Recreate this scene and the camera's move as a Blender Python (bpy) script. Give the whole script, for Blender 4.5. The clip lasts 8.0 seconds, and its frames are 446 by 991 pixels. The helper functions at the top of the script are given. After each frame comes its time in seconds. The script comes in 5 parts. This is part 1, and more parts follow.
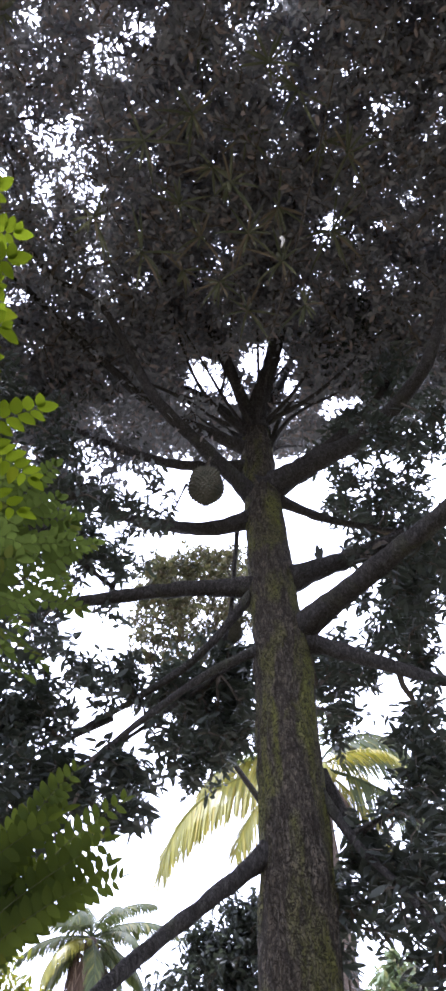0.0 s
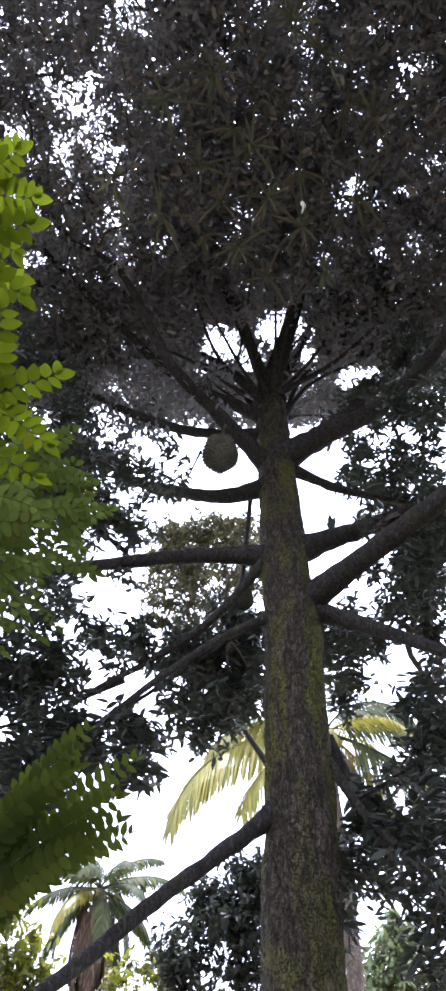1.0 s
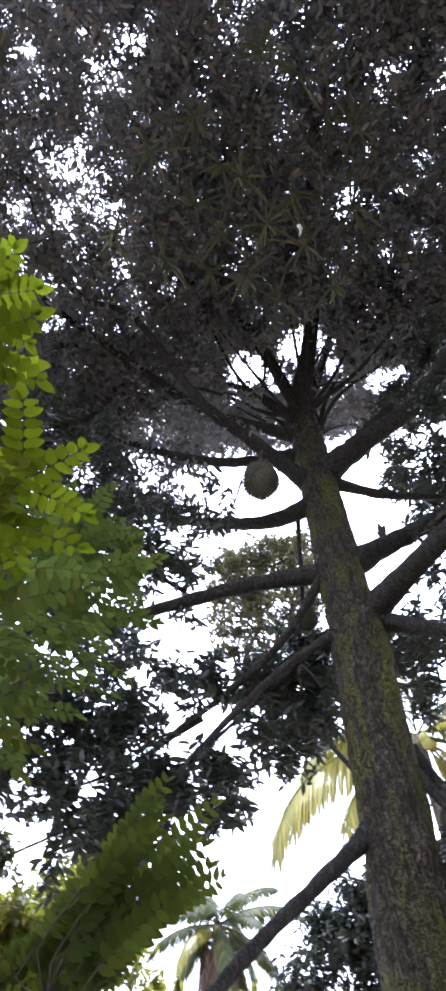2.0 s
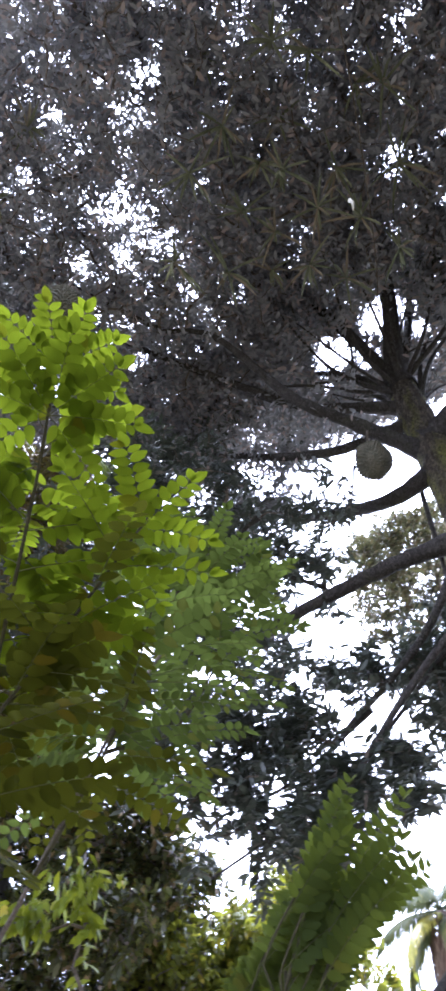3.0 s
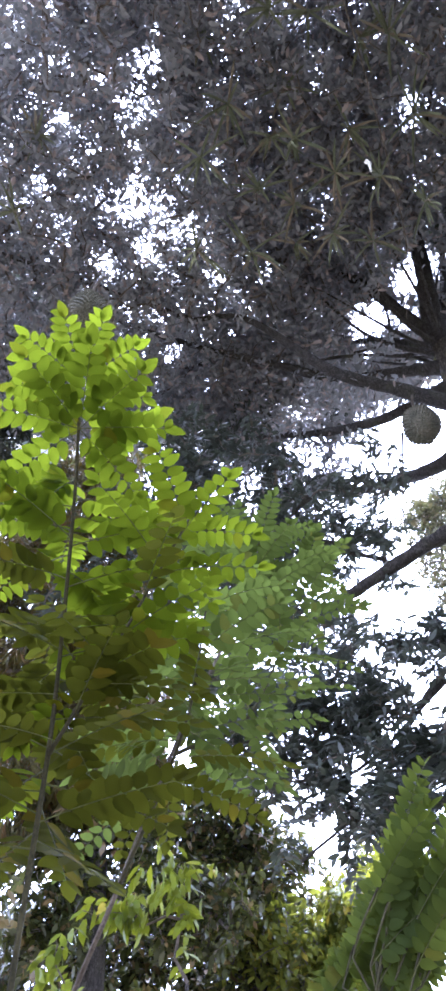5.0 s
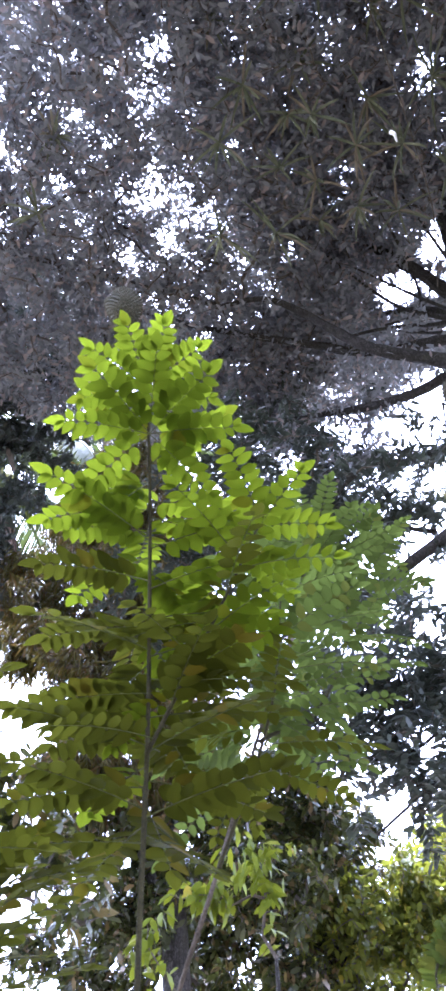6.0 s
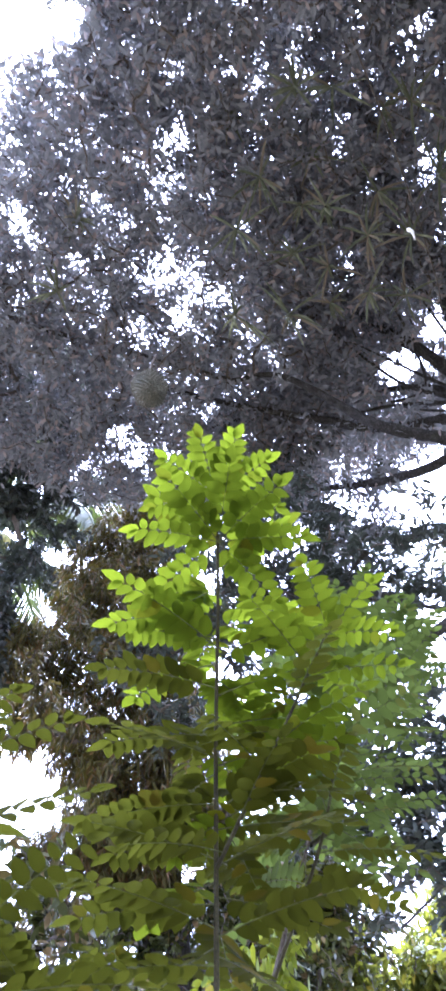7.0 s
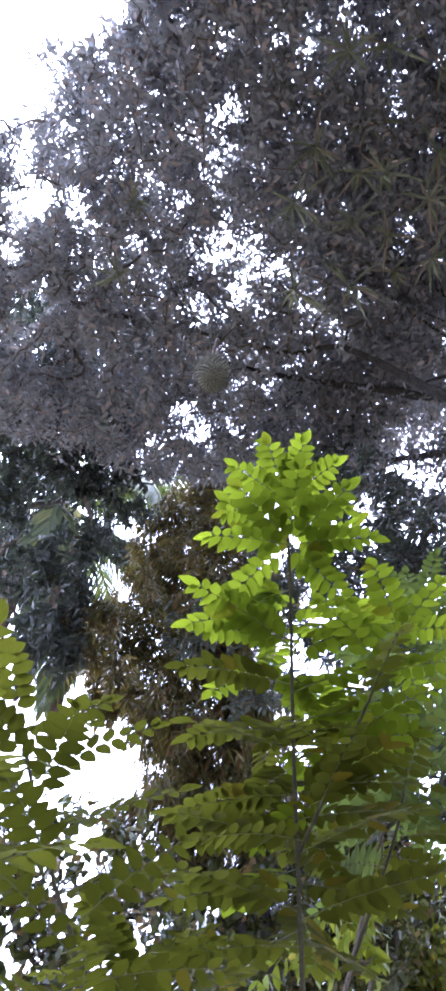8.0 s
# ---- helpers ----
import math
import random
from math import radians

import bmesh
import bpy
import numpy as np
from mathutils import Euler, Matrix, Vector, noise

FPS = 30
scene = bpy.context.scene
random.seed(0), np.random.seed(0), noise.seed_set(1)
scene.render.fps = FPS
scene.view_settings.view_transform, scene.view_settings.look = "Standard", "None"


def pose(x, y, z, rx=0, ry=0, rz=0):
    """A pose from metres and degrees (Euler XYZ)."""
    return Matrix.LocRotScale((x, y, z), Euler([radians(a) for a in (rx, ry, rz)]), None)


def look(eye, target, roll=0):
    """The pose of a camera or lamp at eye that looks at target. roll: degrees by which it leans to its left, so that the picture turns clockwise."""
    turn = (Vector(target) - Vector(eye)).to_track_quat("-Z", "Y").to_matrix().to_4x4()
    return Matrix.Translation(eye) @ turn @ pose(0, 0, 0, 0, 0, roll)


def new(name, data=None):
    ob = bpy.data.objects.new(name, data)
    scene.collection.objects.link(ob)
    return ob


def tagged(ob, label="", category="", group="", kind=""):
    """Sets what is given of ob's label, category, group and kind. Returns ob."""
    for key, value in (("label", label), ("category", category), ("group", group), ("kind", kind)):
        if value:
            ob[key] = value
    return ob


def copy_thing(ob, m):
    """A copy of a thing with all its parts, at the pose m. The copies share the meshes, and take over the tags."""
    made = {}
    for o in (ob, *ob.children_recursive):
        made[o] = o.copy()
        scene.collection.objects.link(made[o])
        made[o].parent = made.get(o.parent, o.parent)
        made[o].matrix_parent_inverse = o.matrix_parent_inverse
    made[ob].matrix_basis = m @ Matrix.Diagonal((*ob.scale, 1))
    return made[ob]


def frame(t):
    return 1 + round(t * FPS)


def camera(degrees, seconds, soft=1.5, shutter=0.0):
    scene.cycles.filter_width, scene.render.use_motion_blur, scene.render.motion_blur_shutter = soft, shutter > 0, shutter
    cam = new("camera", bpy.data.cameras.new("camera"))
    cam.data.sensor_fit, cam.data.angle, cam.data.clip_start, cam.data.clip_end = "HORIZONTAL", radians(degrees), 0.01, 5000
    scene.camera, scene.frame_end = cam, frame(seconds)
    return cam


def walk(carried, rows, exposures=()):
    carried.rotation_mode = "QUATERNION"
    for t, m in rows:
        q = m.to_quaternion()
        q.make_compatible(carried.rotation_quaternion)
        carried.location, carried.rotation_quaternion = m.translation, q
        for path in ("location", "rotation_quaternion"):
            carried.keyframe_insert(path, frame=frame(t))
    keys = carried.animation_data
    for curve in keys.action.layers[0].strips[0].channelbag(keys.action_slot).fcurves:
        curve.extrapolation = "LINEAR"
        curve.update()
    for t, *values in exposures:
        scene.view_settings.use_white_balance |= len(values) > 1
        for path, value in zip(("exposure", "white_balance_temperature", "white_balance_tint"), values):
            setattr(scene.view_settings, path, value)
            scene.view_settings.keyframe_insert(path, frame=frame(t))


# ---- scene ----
cam = camera(34.3, 8.0, soft=3.2, shutter=0.35)


def aim(x, y, z, yaw, pitch, roll):
    """The pose of a camera at x, y, z that faces yaw degrees left of +y, pitch degrees up."""
    a, b = radians(yaw), radians(pitch)
    ahead = Vector((-math.sin(a) * math.cos(b), math.cos(a) * math.cos(b), math.sin(b)))
    eye = Vector((x, y, z))
    return look(eye, eye + ahead, roll)


PATH = [
    (0.0, 0.001, 0.001, 1.598, 0.02, 53.10, -0.02), (0.5, 0.003, -0.012, 1.590, 0.61, 51.59, 2.17),
    (1.0, 0.001, -0.015, 1.591, 1.69, 50.45, 2.54), (1.2, 0.005, -0.018, 1.589, 2.70, 50.67, 2.06),
    (2.3, 0.072, -0.118, 1.580, 11.84, 52.74, -2.78), (2.5, 0.074, -0.120, 1.579, 15.32, 52.96, -2.80),
    (3.0, 0.077, -0.122, 1.581, 23.49, 52.50, -3.29), (3.5, 0.080, -0.120, 1.580, 27.96, 52.18, -4.68),
    (4.0, 0.082, -0.118, 1.583, 29.95, 52.18, -4.40), (4.2, 0.085, -0.116, 1.586, 29.43, 52.33, -4.56),
    (5.3, 0.132, -0.112, 1.634, 32.27, 50.30, -4.02), (5.5, 0.128, -0.126, 1.634, 34.29, 49.86, -5.14),
    (6.0, 0.060, -0.224, 1.634, 34.57, 49.89, -5.57), (6.5, -0.040, -0.359, 1.662, 32.96, 48.97, -5.83),
    (7.0, -0.034, -0.482, 1.705, 31.60, 54.08, -7.15), (7.5, 0.012, -0.552, 1.719, 36.87, 54.13, -2.78),
    (8.0, 0.038, -0.599, 1.729, 40.25, 51.55, -2.17),
]
walk(cam, [(t, aim(*row)) for t, *row in PATH],
     exposures=[(0.0, 1.85, 5400.0, 24.0), (1.2, 1.72, 5450.0, 23.0), (2.5, 2.1, 5350.0, 23.0), (4.2, 2.97, 5000.0, 25.0), (5.5, 2.95, 4980.0, 27.0), (7.0, 3.08, 4900.0, 28.0), (8.0, 2.74, 5000.0, 28.0)])

# ---- daylight: a bright, thinly clouded sky and a high sun ----
SUN_EL, SUN_AZ = 77.0, 97.0      # azimuth counted to the left of +y
to_sun = Vector((-math.sin(radians(SUN_AZ)) * math.cos(radians(SUN_EL)),
                 math.cos(radians(SUN_AZ)) * math.cos(radians(SUN_EL)), math.sin(radians(SUN_EL))))
world = bpy.data.worlds.new("world")
scene.world = world
world.use_nodes = True
wn, wl = world.node_tree.nodes, world.node_tree.links
wn.clear()
sky = wn.new("ShaderNodeTexSky")
sky.sky_type, sky.sun_disc = "NISHITA", False
sky.sun_elevation, sky.sun_rotation = radians(SUN_EL), radians(-SUN_AZ)
sky.dust_density, sky.air_density = 2.0, 1.0
bg_sky, bg_cloud = wn.new("ShaderNodeBackground"), wn.new("ShaderNodeBackground")
wl.new(sky.outputs["Color"], bg_sky.inputs["Color"])
bg_sky.inputs["Strength"].default_value = 0.15
bg_cloud.inputs["Color"].default_value = (0.97, 0.985, 1.0, 1)
bg_cloud.inputs["Strength"].default_value = 1.6
coords, cloud = wn.new("ShaderNodeTexCoord"), wn.new("ShaderNodeTexNoise")
cloud.inputs["Scale"].default_value, cloud.inputs["Detail"].default_value = 2.2, 6.0
ramp = wn.new("ShaderNodeMapRange")
ramp.inputs["From Min"].default_value, ramp.inputs["From Max"].default_value = 0.25, 0.6
ramp.inputs["To Min"].default_value, ramp.inputs["To Max"].default_value = 0.7, 1.0
wmix, wout = wn.new("ShaderNodeMixShader"), wn.new("ShaderNodeOutputWorld")
wl.new(coords.outputs["Generated"], cloud.inputs["Vector"])
wl.new(cloud.outputs["Fac"], ramp.inputs["Value"])
wl.new(ramp.outputs["Result"], wmix.inputs["Fac"])
wl.new(bg_sky.outputs[0], wmix.inputs[1])
wl.new(bg_cloud.outputs[0], wmix.inputs[2])
wl.new(wmix.outputs[0], wout.inputs["Surface"])
sun_data = bpy.data.lights.new("sun", "SUN")
sun_data.energy, sun_data.angle, sun_data.color = 3.0, radians(4.0), (1.0, 0.95, 0.86)
sun = new("sun", sun_data)
sun.matrix_world = look(to_sun * 60, (0, 0, 0))


# ---- materials ----
def nodes_of(name):
    m = bpy.data.materials.new(name)
    m.use_nodes = True
    m.node_tree.nodes.clear()
    return m, m.node_tree.nodes, m.node_tree.links


def mix_colour(nt, links, fac, a, b):
    n = nt.new("ShaderNodeMix")
    n.data_type = "RGBA"
    for socket, v in ((n.inputs[0], fac), (n.inputs[6], a), (n.inputs[7], b)):
        if isinstance(v, (tuple, list)):
            socket.default_value = (*v, 1)
        elif isinstance(v, float):
            socket.default_value = v
        else:
            links.new(v, socket)
    return n.outputs[2]


def leaf_material(name, dark, light, odd, through_colour, glow=0.4, rough=0.45, odd_share=0.12, per_object=False, gloss=0.35):
    """A leaf: two greens by chance, a few leaves of an odd colour, blotches, and light that passes through."""
    m, nt, links = nodes_of(name)
    if per_object:
        chance = nt.new("ShaderNodeObjectInfo").outputs["Random"]
    else:
        chance = nt.new("ShaderNodeNewGeometry").outputs["Random Per Island"]
    tex = nt.new("ShaderNodeTexCoord")
    blotch = nt.new("ShaderNodeTexNoise")
    blotch.inputs["Scale"].default_value, blotch.inputs["Detail"].default_value = 26.0, 3.0
    links.new(tex.outputs["Object"], blotch.inputs["Vector"])
    pick = nt.new("ShaderNodeMath")
    pick.operation = "LESS_THAN"
    links.new(chance, pick.inputs[0])
    pick.inputs[1].default_value = odd_share
    stretch = nt.new("ShaderNodeMath")
    stretch.operation, stretch.inputs[1].default_value = "MULTIPLY", 7.31
    links.new(chance, stretch.inputs[0])
    frac = nt.new("ShaderNodeMath")
    frac.operation = "FRACT"
    links.new(stretch.outputs[0], frac.inputs[0])
    green = mix_colour(nt, links, frac.outputs[0], dark, light)
    green = mix_colour(nt, links, pick.outputs[0], green, odd)
    spots = nt.new("ShaderNodeMapRange")
    spots.inputs["From Min"].default_value, spots.inputs["From Max"].default_value = 0.35, 0.75
    spots.inputs["To Min"].default_value, spots.inputs["To Max"].default_value = 0.0, 0.35
    links.new(blotch.outputs["Fac"], spots.inputs["Value"])
    green = mix_colour(nt, links, spots.outputs["Result"], green, light)
    lit = mix_colour(nt, links, pick.outputs[0], through_colour, tuple(0.5 * (o + t) for o, t in zip(odd, through_colour)))
    fade = mix_colour(nt, links, frac.outputs[0], tuple(0.55 * c for c in through_colour), lit)
    face = nt.new("ShaderNodeBsdfPrincipled")
    links.new(green, face.inputs["Base Color"])
    face.inputs["Roughness"].default_value = rough
    face.inputs["Specular IOR Level"].default_value = gloss
    bump = nt.new("ShaderNodeBump")
    bump.inputs["Strength"].default_value, bump.inputs["Distance"].default_value = 0.25, 0.004
    links.new(blotch.outputs["Fac"], bump.inputs["Height"])
    links.new(bump.outputs["Normal"], face.inputs["Normal"])
    pass_ = nt.new("ShaderNodeBsdfTranslucent")
    links.new(fade, pass_.inputs["Color"])
    mix, out = nt.new("ShaderNodeMixShader"), nt.new("ShaderNodeOutputMaterial")
    mix.inputs["Fac"].default_value = glow
    links.new(face.outputs[0], mix.inputs[1])
    links.new(pass_.outputs[0], mix.inputs[2])
    links.new(mix.outputs[0], out.inputs["Surface"])
    return m


def bark_material(name, deep, pale, moss, lichen, scale=9.0, moss_share=0.5, relief=0.012):
    """Bark: small rough scales drawn out along the stem, pale lichen spots and patches of moss."""
    m, nt, links = nodes_of(name)
    tex, squeeze = nt.new("ShaderNodeTexCoord"), nt.new("ShaderNodeMapping")
    squeeze.inputs["Scale"].default_value = (1.0, 1.0, 0.28)
    links.new(tex.outputs["Object"], squeeze.inputs["Vector"])

    def grain(s, detail, warp, source):
        n = nt.new("ShaderNodeTexNoise")
        n.inputs["Scale"].default_value, n.inputs["Detail"].default_value, n.inputs["Distortion"].default_value = s, detail, warp
        links.new(source, n.inputs["Vector"])
        return n.outputs["Fac"]

    def span(v, lo, hi, top=1.0):
        n = nt.new("ShaderNodeMapRange")
        n.inputs["From Min"].default_value, n.inputs["From Max"].default_value, n.inputs["To Max"].default_value = lo, hi, top
        links.new(v, n.inputs["Value"])
        return n.outputs["Result"]

    plates = grain(scale * 3.0, 8.0, 1.2, squeeze.outputs[0])
    scales = grain(scale * 9.0, 4.0, 0.5, squeeze.outputs[0])
    large = grain(5.5, 7.0, 0.9, squeeze.outputs[0])
    wobble = nt.new("ShaderNodeTexNoise")
    wobble.inputs["Scale"].default_value, wobble.inputs["Detail"].default_value = scale * 1.3, 4.0
    links.new(tex.outputs["Object"], wobble.inputs["Vector"])
    large_colour = wobble.outputs["Color"]
    spots = grain(scale * 1.5, 5.0, 0.3, tex.outputs["Object"])
    colour = mix_colour(nt, links, span(plates, 0.34, 0.74), deep, pale)
    colour = mix_colour(nt, links, span(scales, 0.4, 0.62, 0.6), colour, deep)
    colour = mix_colour(nt, links, span(large, 0.62 - 0.22 * moss_share, 0.78 - 0.2 * moss_share, 0.85), colour, moss)
    colour = mix_colour(nt, links, span(spots, 0.64, 0.78, 0.4), colour, lichen)
    fissures = nt.new("ShaderNodeTexVoronoi")
    fissures.feature = "DISTANCE_TO_EDGE"
    fissures.inputs["Scale"].default_value = scale * 5.0
    warp = nt.new("ShaderNodeMapping")
    warp.inputs["Scale"].default_value = (1.0, 1.0, 0.22)
    wander = mix_colour(nt, links, 0.12, tex.outputs["Object"], large_colour)
    links.new(wander, warp.inputs["Vector"])
    links.new(warp.outputs[0], fissures.inputs["Vector"])
    ridge = span(fissures.outputs["Distance"], 0.0, 0.13)
    colour = mix_colour(nt, links, ridge, tuple(0.8 * c for c in deep), colour)
    both = nt.new("ShaderNodeMath")
    both.operation = "MULTIPLY_ADD"
    both.inputs[1].default_value = 0.45
    links.new(scales, both.inputs[0])
    links.new(plates, both.inputs[2])
    bump = nt.new("ShaderNodeBump")
    bump.inputs["Strength"].default_value, bump.inputs["Distance"].default_value = 1.0, relief
    deepen = nt.new("ShaderNodeMath")
    deepen.operation = "MULTIPLY_ADD"
    deepen.inputs[1].default_value = 0.35
    links.new(ridge, deepen.inputs[0])
    links.new(both.outputs[0], deepen.inputs[2])
    links.new(deepen.outputs[0], bump.inputs["Height"])
    face, out = nt.new("ShaderNodeBsdfPrincipled"), nt.new("ShaderNodeOutputMaterial")
    face.inputs["Roughness"].default_value = 0.9
    face.inputs["Specular IOR Level"].default_value = 0.15
    links.new(colour, face.inputs["Base Color"])
    links.new(bump.outputs["Normal"], face.inputs["Normal"])
    links.new(face.outputs[0], out.inputs["Surface"])
    return m


def plain_material(name, a, b, scale, rough=0.8, relief=0.01):
    """A surface of two tones in coarse and fine blotches."""
    m, nt, links = nodes_of(name)
    tex, coarse, fine = nt.new("ShaderNodeTexCoord"), nt.new("ShaderNodeTexNoise"), nt.new("ShaderNodeTexNoise")
    for n, s in ((coarse, scale), (fine, scale * 9)):
        n.inputs["Scale"].default_value, n.inputs["Detail"].default_value = s, 5.0
        links.new(tex.outputs["Object"], n.inputs["Vector"])
    add = nt.new("ShaderNodeMath")
    add.operation = "MULTIPLY"
    links.new(coarse.outputs["Fac"], add.inputs[0])
    links.new(fine.outputs["Fac"], add.inputs[1])
    span = nt.new("ShaderNodeMapRange")
    span.inputs["From Min"].default_value, span.inputs["From Max"].default_value = 0.14, 0.36
    links.new(add.outputs[0], span.inputs["Value"])
    bump = nt.new("ShaderNodeBump")
    bump.inputs["Strength"].default_value, bump.inputs["Distance"].default_value = 0.8, relief
    links.new(fine.outputs["Fac"], bump.inputs["Height"])
    face, out = nt.new("ShaderNodeBsdfPrincipled"), nt.new("ShaderNodeOutputMaterial")
    face.inputs["Roughness"].default_value = rough
    face.inputs["Specular IOR Level"].default_value = 0.2
    links.new(mix_colour(nt, links, span.outputs["Result"], a, b), face.inputs["Base Color"])
    links.new(bump.outputs["Normal"], face.inputs["Normal"])
    links.new(face.outputs[0], out.inputs["Surface"])
    return m


BARK = bark_material("durian_bark", (0.036, 0.029, 0.022), (0.2, 0.167, 0.125), (0.15, 0.152, 0.032), (0.25, 0.235, 0.2), scale=12.0, moss_share=0.68, relief=0.045)
# darker than the trunk's bark: shade on the limbs is put into it
BARK_THIN = bark_material("branch_bark", (0.024, 0.021, 0.019), (0.105, 0.095, 0.084), (0.065, 0.065, 0.038), (0.16, 0.152, 0.138), scale=14.0, moss_share=0.3, relief=0.01)
TWIG = plain_material("twig_bark", (0.05, 0.04, 0.03), (0.12, 0.1, 0.08), 14.0, 0.9, 0.003)
STEM = plain_material("green_stem", (0.022, 0.02, 0.01), (0.05, 0.045, 0.02), 18.0, 0.85, 0.002)
PALM_BARK = bark_material("palm_bark", (0.06, 0.045, 0.035), (0.17, 0.135, 0.11), (0.1, 0.085, 0.06), (0.16, 0.15, 0.13), scale=5.0, moss_share=0.2, relief=0.03)
# bronze-tinged crown leaf, its greys lifted to stand in for veiling glare
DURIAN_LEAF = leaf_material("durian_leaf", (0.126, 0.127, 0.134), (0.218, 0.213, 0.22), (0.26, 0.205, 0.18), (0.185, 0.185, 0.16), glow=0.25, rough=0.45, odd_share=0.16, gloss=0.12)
# darker copy of the durian leaf: shade on low sprays put into colour
SHADE_TONED_LEAF = leaf_material("shade_toned_leaf", (0.028, 0.032, 0.029), (0.056, 0.061, 0.054), (0.1, 0.09, 0.07), (0.09, 0.11, 0.06), glow=0.22, rough=0.42, odd_share=0.03, gloss=0.2)
OLIVE_LEAF = leaf_material("olive_leaf", (0.05, 0.054, 0.034), (0.1, 0.1, 0.06), (0.13, 0.1, 0.06), (0.17, 0.17, 0.06), glow=0.22, odd_share=0.25, gloss=0.15)
BROWN_LEAF = leaf_material("bronze_leaf", (0.038, 0.041, 0.012), (0.08, 0.07, 0.02), (0.12, 0.065, 0.024), (0.16, 0.125, 0.02), glow=0.28, odd_share=0.22, gloss=0.2)
BUSH_LEAF = leaf_material("bush_leaf", (0.045, 0.065, 0.012), (0.14, 0.155, 0.025), (0.36, 0.29, 0.03), (0.3, 0.32, 0.025), glow=0.4, rough=0.22, odd_share=0.08, gloss=0.5)
SAPLING_LEAF = leaf_material("sapling_leaf", (0.03, 0.047, 0.003), (0.052, 0.073, 0.005), (0.14, 0.11, 0.006), (0.232, 0.3, 0.009), glow=0.64, gloss=0.02, rough=0.6, odd_share=0.08, per_object=True)
SAPLING_LEAF_FAR = leaf_material("sapling_leaf_small", (0.03, 0.047, 0.003), (0.052, 0.073, 0.005), (0.14, 0.11, 0.006), (0.232, 0.3, 0.009), glow=0.64, gloss=0.02, rough=0.6, odd_share=0.08)
# sapling leaf again, its colour dimmed and greyed for shade and haze
SHADED_SAPLING_LEAF = leaf_material("shaded_sapling_leaf", (0.036, 0.05, 0.014), (0.06, 0.078, 0.022), (0.12, 0.11, 0.02), (0.15, 0.2, 0.035), glow=0.54, gloss=0.03, rough=0.6, odd_share=0.08)
# sapling leaf darkened: shade over the low tree is in its green
DIMMED_SAPLING_LEAF = leaf_material("dimmed_sapling_leaf", (0.035, 0.052, 0.012), (0.06, 0.082, 0.018), (0.1, 0.1, 0.015), (0.132, 0.165, 0.016), glow=0.53, gloss=0.05, rough=0.55, odd_share=0.06)
RACHIS = plain_material("leaf_rachis", (0.045, 0.05, 0.014), (0.08, 0.085, 0.022), 20.0, 0.7, 0.001)
# olive yellow of ageing leaves, with shade low on the stems put in
YELLOW_SHADE_LEAF = leaf_material("yellow_shade_leaf", (0.028, 0.034, 0.004), (0.055, 0.06, 0.006), (0.14, 0.11, 0.01), (0.125, 0.135, 0.01), glow=0.45, gloss=0.02, rough=0.6, odd_share=0.06)
UNDERSTORY_LEAF = leaf_material("understory_leaf", (0.017, 0.022, 0.008), (0.044, 0.047, 0.016), (0.14, 0.09, 0.035), (0.11, 0.125, 0.02), glow=0.28, rough=0.26, odd_share=0.2, gloss=0.36)
LIME_LEAF = leaf_material("lime_leaf", (0.07, 0.11, 0.012), (0.12, 0.14, 0.012), (0.26, 0.2, 0.02), (0.27, 0.3, 0.01), glow=0.42, odd_share=0.15, gloss=0.1)
SHADE_LEAF = leaf_material("shade_leaf", (0.028, 0.045, 0.012), (0.065, 0.085, 0.02), (0.17, 0.13, 0.03), (0.14, 0.17, 0.025), glow=0.3, rough=0.35, odd_share=0.1)
PALM_LEAF = leaf_material("palm_leaf", (0.03, 0.04, 0.017), (0.06, 0.07, 0.03), (0.13, 0.12, 0.03), (0.1, 0.13, 0.03), glow=0.35, rough=0.5, gloss=0.12)
FERN_LEAF = leaf_material("fern_leaf", (0.08, 0.093, 0.055), (0.14, 0.145, 0.09), (0.18, 0.14, 0.1), (0.16, 0.16, 0.08), glow=0.35, rough=0.5, odd_share=0.2, per_object=True, gloss=0.15)
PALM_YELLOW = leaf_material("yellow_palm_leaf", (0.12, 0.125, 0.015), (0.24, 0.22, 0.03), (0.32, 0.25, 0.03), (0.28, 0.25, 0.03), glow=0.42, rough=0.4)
PALM_DRY = leaf_material("dry_palm_leaf", (0.04, 0.026, 0.019), (0.1, 0.07, 0.05), (0.15, 0.11, 0.08), (0.08, 0.05, 0.03), glow=0.1, rough=0.85, gloss=0.1)
HUSK = plain_material("durian_husk", (0.05, 0.049, 0.034), (0.105, 0.098, 0.07), 9.0, 0.75, 0.004)
NUT = plain_material("coconut_skin", (0.12, 0.14, 0.03), (0.26, 0.22, 0.06), 5.0, 0.5, 0.004)
# tone of the unseen ground, lifted to bounce light under the leaves
SOIL = plain_material("leaf_littered_soil", (0.11, 0.105, 0.07), (0.26, 0.22, 0.155), 0.7, 0.95, 0.02)
# paler greens: the haze of distance is put into the leaf colour
FAR_WOOD = leaf_material("hazed_far_leaf", (0.07, 0.1, 0.045), (0.13, 0.16, 0.08), (0.17, 0.15, 0.06), (0.2, 0.25, 0.08), glow=0.3)
DEAD = plain_material("dead_stick", (0.35, 0.32, 0.27), (0.6, 0.57, 0.5), 10.0, 0.8, 0.002)


